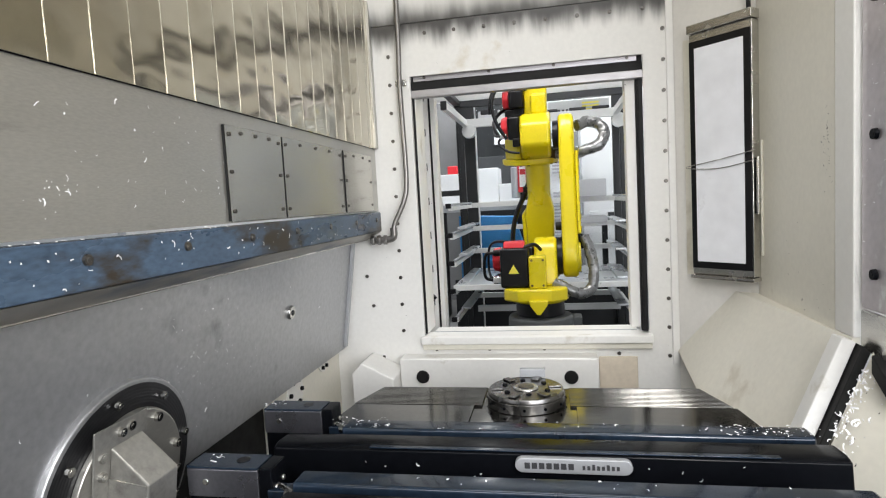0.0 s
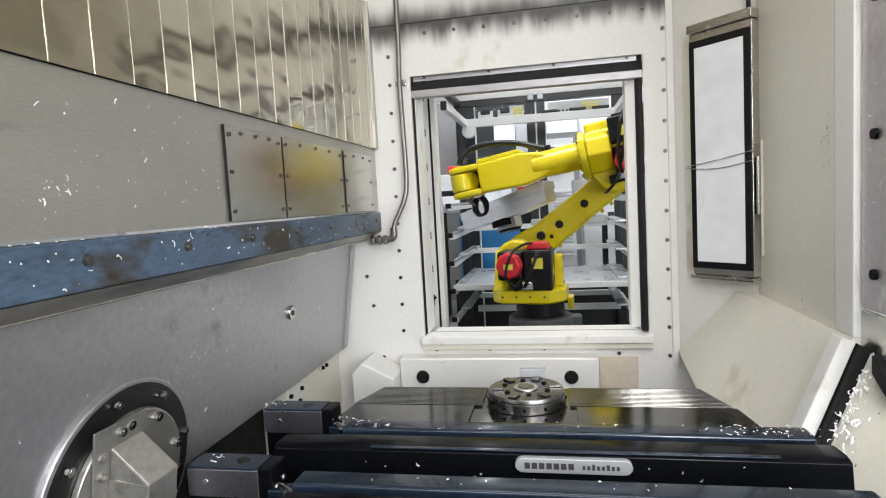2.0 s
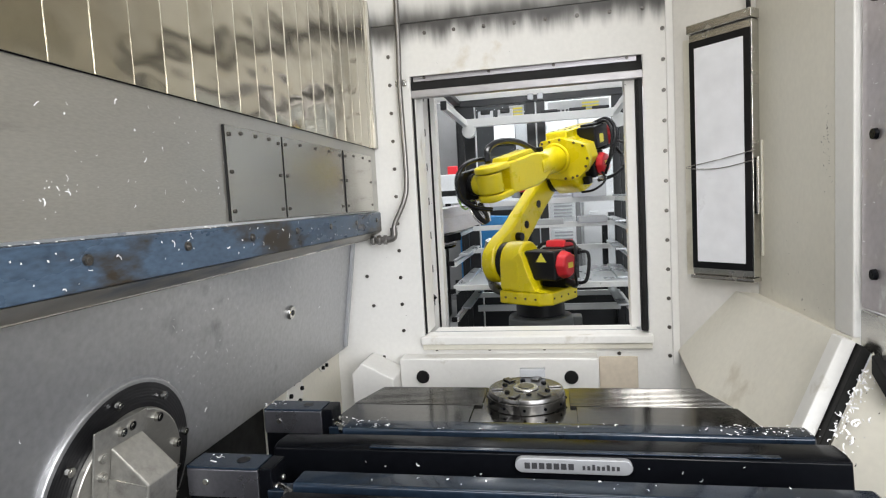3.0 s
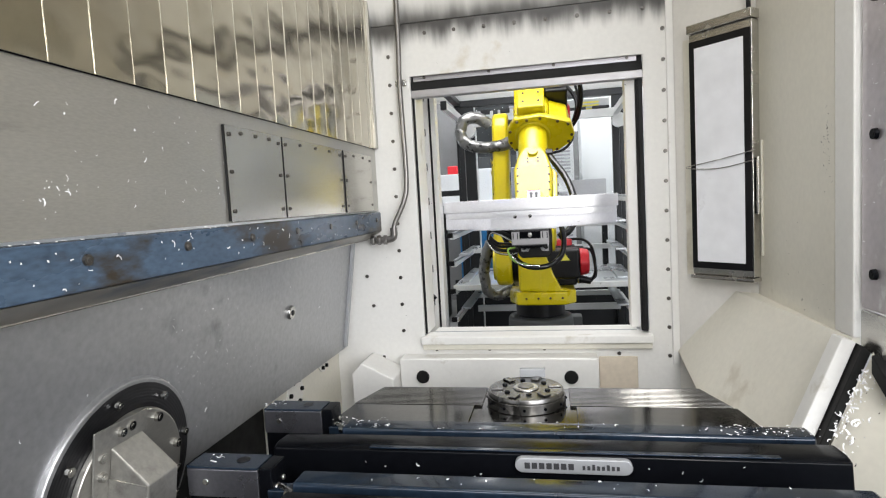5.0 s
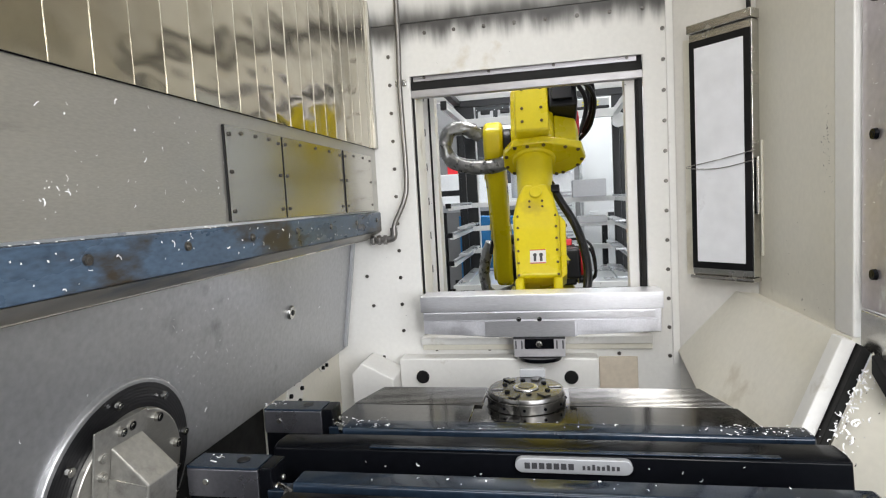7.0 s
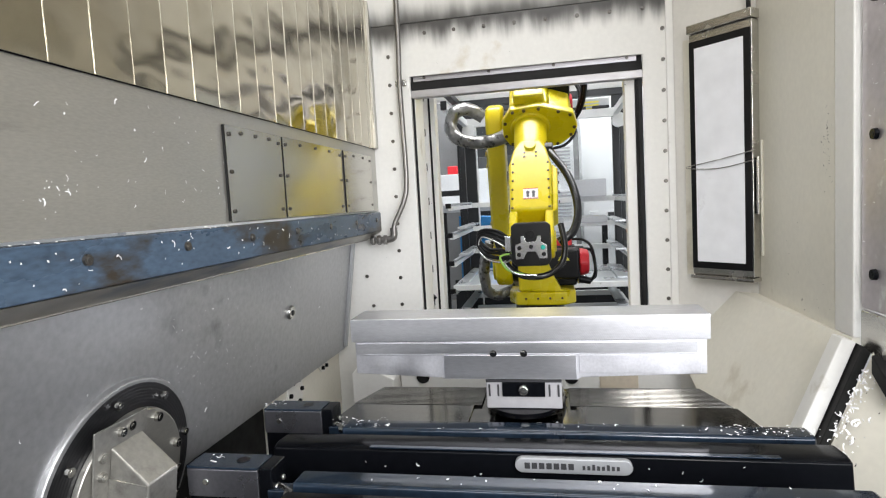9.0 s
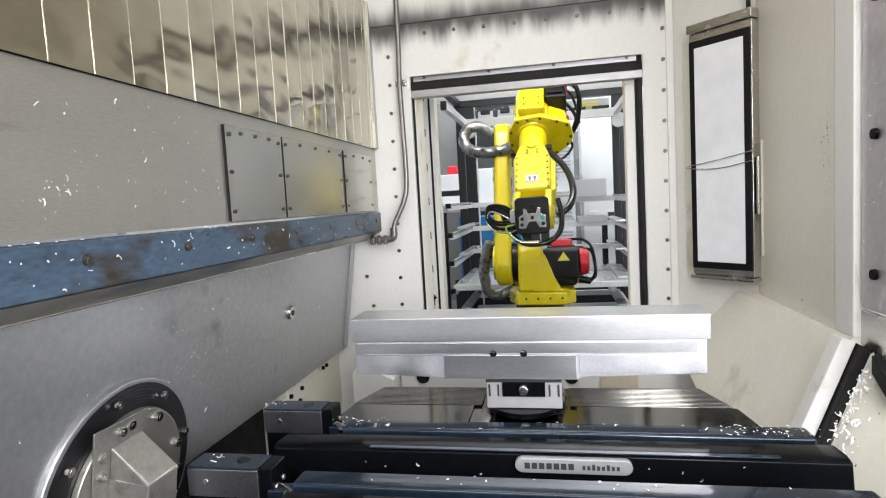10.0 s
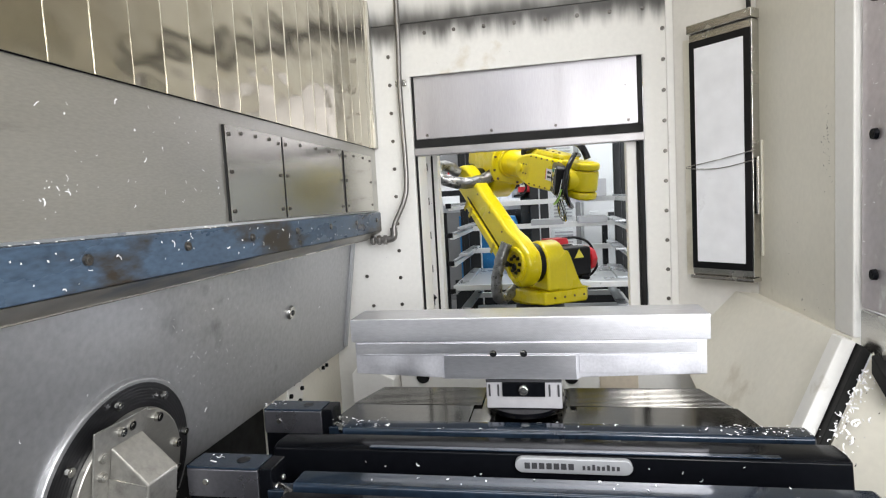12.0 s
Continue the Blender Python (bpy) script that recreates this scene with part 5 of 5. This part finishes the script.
def workpiece():
    b = thing("workpiece", "stacked milled aluminium blank on a clamping pallet", "workpiece")
    part("upper_blank", box(-0.425, 0.425, -0.06, 0.06, 0.179, 0.237, 0.0018), ALU, b, "cleanly milled upper aluminium plate")
    lo = part("lower_blank", prism([(-0.418, 0.1785), (0.418, 0.1785), (0.418, 0.097), (0.14, 0.088), (0.13, 0.082), (-0.19, 0.083), (-0.20, 0.0865), (-0.418, 0.097)], "y", -0.052, 0.06, 0.0018), ALU_DULL, b, "sawn lower aluminium plate")
    part("step", box(-0.413, 0.397, -0.0565, -0.0521, 0.148, 0.174, 0.001), ALU, lo)
    part("ledge_line", box(-0.40, 0.397, -0.0545, -0.0522, 0.1435, 0.1475, 0.0006), ALU_DULL, lo)
    part("insert_block", box(-0.19, 0.128, -0.0555, -0.0521, 0.086, 0.1430, 0.001), ALU, lo)
    part("side_insert", box(0.134, 0.405, -0.0545, -0.0521, 0.099, 0.1430, 0.001), ALU_DULL, lo)
    for x in (-0.068, 0.005):
        part("socket", cyl((x, -0.0567, 0.1475), (x, -0.0575, 0.1475), 0.0085, 0.0085, 16, 0.0002), BLACK, lo)
        part("socket_chip", box(x - 0.007, x + 0.004, -0.0585, -0.0576, 0.150, 0.153, 0.0003), EDGE, lo)
    p = part("pallet", box(-0.092, 0.092, -0.035, 0.04, 0.004, 0.0815, 0.003), GREY_PLATE, b, "grey pallet with engraved numbers")
    part("coupling", box(-0.06, 0.06, 0.0405, 0.12, 0.03, 0.078, 0.004), BLACK_OX, p)
    part("pallet_top", box(-0.092, 0.092, -0.037, -0.0352, 0.070, 0.080, 0.001), PRINT, p)
    part("clamp_slide", box(-0.052, 0.052, -0.041, -0.0352, 0.035, 0.071, 0.002), BLACK_OX, p)
    part("clamp_screw", cyl((0, -0.0412, 0.054), (0, -0.052, 0.054), 0.014, 0.011, 20, 0.003), EDGE, p)
    part("pull_stud_ring", cyl((0, 0.01, -0.012), (0, 0.01, 0.0035), 0.078, 0.084, 40, 0.002), BLACK_OX, p)
    for x in (-0.073, 0.073):
        cu = bpy.data.curves.new("number", "FONT")
        cu.body, cu.size, cu.align_x, cu.align_y, cu.extrude = "11", 0.043, "CENTER", "CENTER", 0.0005
        cu.offset = 0.0003
        tmp = new("number", cu)
        me = tmp.to_mesh().copy()
        bpy.data.objects.remove(tmp)
        me.materials.append(PRINT)
        ob = new("number", me)
        ob.parent = p
        ob.matrix_local = pose(x, -0.0358, 0.048, 90)
    return b


# ---------------------------------------------------------------- movement
# seconds, swing, lower arm lean, forearm rise, forearm roll, wrist bend (degrees)
JOINTS = [
    (0.0, 89, 11.5, -80, 0, -80), (0.3, 90, 9.5, -78, 10, -78), (0.6, 101, -9, -54, 40, -95), (0.8, 114, -33, -26, 70, -115), (1.0, 127, -48, -12, 90, -125), (1.2, 135, -49, -11.5, 90, -125),
    (1.5, 146, -50.5, -10.5, 90, -125), (1.8, 162, -51.8, -9.5, 90, -125), (2.0, 174, -52, -9, 90, -125), (2.3, 191, -52, -10, 90, -116), (2.5, 202, -51.5, -10.5, 90, -108), (2.8, 226, -51, -11.3, 90, -98),
    (3.0, 240, -50.5, -11.5, 90, -90), (3.2, 252, -51, -10.5, 90, -85), (4.0, 266, -40, -28, 40, -50), (4.8, 270.5, -17, -46, 0, -46), (5.0, 270.7, -13, -48, 0, -48), (5.5, 270.8, 11, -54, 0, -54), (6.0, 271, 31, -57, 0, -57),
    (6.5, 271.5, 36, -60, 0, -60), (7.0, 271.5, 36, -60, 0, -60), (7.2, 271.5, 39, -56, 0, -56), (7.9, 270.8, 76, -23, 0, -23), (8.2, 270.7, 66, -29, 0, -29), (8.8, 270.4, 18, -49, 0, -49), (9.0, 270.3, 13.5, -47.5, 0, -47.5), (9.5, 270.2, 5, -44.2, 0, -44.2),
    (9.9, 270, -17, -38, 0, -38), (10.2, 273, -33, -36, 15, -42), (10.5, 286, -40, -29, 60, -95), (10.8, 302, -49.5, -14, 90, -112), (11.0, 305.5, -50.5, -12.3, 90, -118), (12.0, 305.5, -50.5, -12.3, 90, -118)]
# seconds, place of the pallet's foot, yaw, pitch, of the workpiece
BLANK = [
    (0.0, 0.125, 4.6, 1.20, 90, 0), (0.3, 0.12, 4.6, 1.24, 88, 2), (0.6, 0.08, 4.55, 1.38, 84, 8), (0.8, 0.02, 4.50, 1.45, 86, 14), (1.0, -0.02, 4.40, 1.41, 93, 16), (1.5, -0.14, 4.34, 1.40, 113, 17), (2.0, -0.33, 4.23, 1.37, 142, 14),
    (2.5, -0.56, 4.06, 1.35, 184, 14), (2.8, -0.66, 3.80, 1.33, 214, 9), (3.0, -0.71, 3.62, 1.32, 234, 5), (3.2, -0.67, 3.50, 1.32, 252, 3), (4.0, -0.30, 3.2, 1.40, 312, 0), (4.6, -0.125, 3.0, 1.43, 355, 0), (4.8, -0.12, 2.97, 1.41, 359, 0), (5.0, -0.114, 2.93, 1.36, 360, 0),
    (5.5, -0.085, 2.56, 1.20, 360, 0), (6.0, -0.072, 2.18, 1.07, 360, 0), (6.5, -0.065, 2.10, 1.02, 360, 0), (7.0, -0.065, 2.10, 1.02, 360, 0), (7.2, -0.065, 2.06, 1.03, 360, 0), (7.7, -0.08, 1.60, 1.15, 360, 0), (8.0, -0.086, 1.44, 1.086, 360, 0), (8.15, -0.086, 1.42, 1.081, 360, 0), (12.0, -0.086, 1.42, 1.081, 360, 0)]
HATCH = [(0.0, 0.0), (11.4, 0.0), (11.6, -0.035), (11.8, -0.13), (12.0, -0.221)]


def glide(rows, t):
    """Smooth monotone interpolation of the columns of rows at t."""
    R = np.array(rows, float)
    x, y = R[:, 0], R[:, 1:]
    h = np.diff(x)[:, None]
    d = np.diff(y, axis=0) / h
    s = np.zeros_like(y)
    for i in range(1, len(x) - 1):
        w1, w2 = 2 * h[i, 0] + h[i - 1, 0], h[i, 0] + 2 * h[i - 1, 0]
        ok = d[i - 1] * d[i] > 1e-12
        s[i, ok] = (w1 + w2) / (w1 / d[i - 1, ok] + w2 / d[i, ok])
    i = int(min(max(np.searchsorted(x, t) - 1, 0), len(x) - 2))
    u = (t - x[i]) / h[i, 0]
    hh = h[i, 0]
    return (2 * u ** 3 - 3 * u ** 2 + 1) * y[i] + (u ** 3 - 2 * u ** 2 + u) * hh * s[i] + (3 * u ** 2 - 2 * u ** 3) * y[i + 1] + (u ** 3 - u ** 2) * hh * s[i + 1]


def arm_poses(t):
    sw, a, b, c4, c5 = glide(JOINTS, t)
    t1 = pose(0, 0, 0, 0, 0, sw)
    arm = t1 @ pose(OFF, 0, H2, 0, a, 0)
    elbow = Matrix.Translation((arm @ pose(0, 0, L2)).translation) @ pose(0, 0, 0, 0, 0, sw) @ pose(0, 0, 0, 0, -b, 0)
    fore = elbow @ pose(0, 0, UP3, c4, 0, 0)
    wrist = fore @ pose(L4, 0, 0, 0, c5, 0)
    return t1, arm, elbow, fore, wrist


def motions():
    times = [round(0.1 * i, 2) for i in range(121)]
    poses = [arm_poses(t) for t in times]
    for k, ob in enumerate((turret, lower_arm, elbow_housing, forearm, wrist)):
        walk(ob, [(t, p[k]) for t, p in zip(times, poses)])
    rows = []
    for t in times:
        x, y, z, yaw, pitch = glide(BLANK, t)
        rows.append((t, pose(x, y, z, 0, 0, yaw) @ pose(0, 0, 0.15) @ pose(0, 0, 0, 0, pitch, 0) @ pose(0, 0, -0.15)))
    walk(blank, rows)
    walk(hatch, [(t, pose(-0.095, 2.226, 2.016 + glide(HATCH, t)[0])) for t in times])


# ---------------------------------------------------------------- build
SCREW = material("dark_screw", (0.13, 0.12, 0.11), 0.35, 0.9, vary=0.2)
STEEL_DOOR = material("brushed_door_steel", (0.40, 0.39, 0.41), 0.40, 1.0, vary=0.10, scale=4, fine=120, bump=0.05, stretch=(3, 1, 0.3))
RAIL_LIP = material("brown_rubbed_steel", (0.27, 0.255, 0.225), 0.36, 0.4, vary=0.2, scale=5, stretch=(1, 0.4, 1), dirt=(0.075, 0.11, 0.16), dirt_amount=0.42, dirt_scale=5)
STEEL_WORN = material("scuffed_guard_steel", (0.42, 0.41, 0.38), 0.34, 0.75, vary=0.25, scale=8, fine=90, bump=0.06, dirt=(0.25, 0.24, 0.22), dirt_amount=0.2, dirt_scale=9)
PIPE_LIGHT = material("dull_lip_steel", (0.40, 0.39, 0.40), 0.4, 0.7, vary=0.2, scale=8, stretch=(0.3, 1, 1))
PIPE = material("grey_pipe_steel", (0.22, 0.21, 0.20), 0.35, 0.8, vary=0.15)
POST = material("scuffed_post_metal", (0.56, 0.52, 0.54), 0.35, 0.8, vary=0.15, scale=6, dirt=(0.7, 0.7, 0.7), dirt_amount=0.1, dirt_scale=14)
GREYDARK = material("dark_grey_door", (0.045, 0.048, 0.052), 0.4, vary=0.1)
SIGNGREY = material("grey_sign", (0.22, 0.22, 0.225), 0.4)
SIGNLIGHT = material("pale_grey_sign", (0.55, 0.56, 0.56), 0.4)
BROWN = material("brown_oily_bolt", (0.10, 0.07, 0.03), 0.45, 0.3)
GREY_PLATE = material("grey_pallet_steel", (0.50, 0.49, 0.51), 0.4, 0.3, vary=0.1, scale=12)

shell()
back_wall()
hatch = hatch_door()
left_wall()
coolant_pipe()
right_wall()
work_lamp()
lower_back_cover()
machine_table()
swarf()
vise(0.0)
vise(-0.262, name_bar=False, x0=-0.50, jaw=-0.048)
rack()
enclosure()
hall_things()
robot, turret, lower_arm, elbow_housing, forearm, wrist = build_robot()
blank = workpiece()
motions()
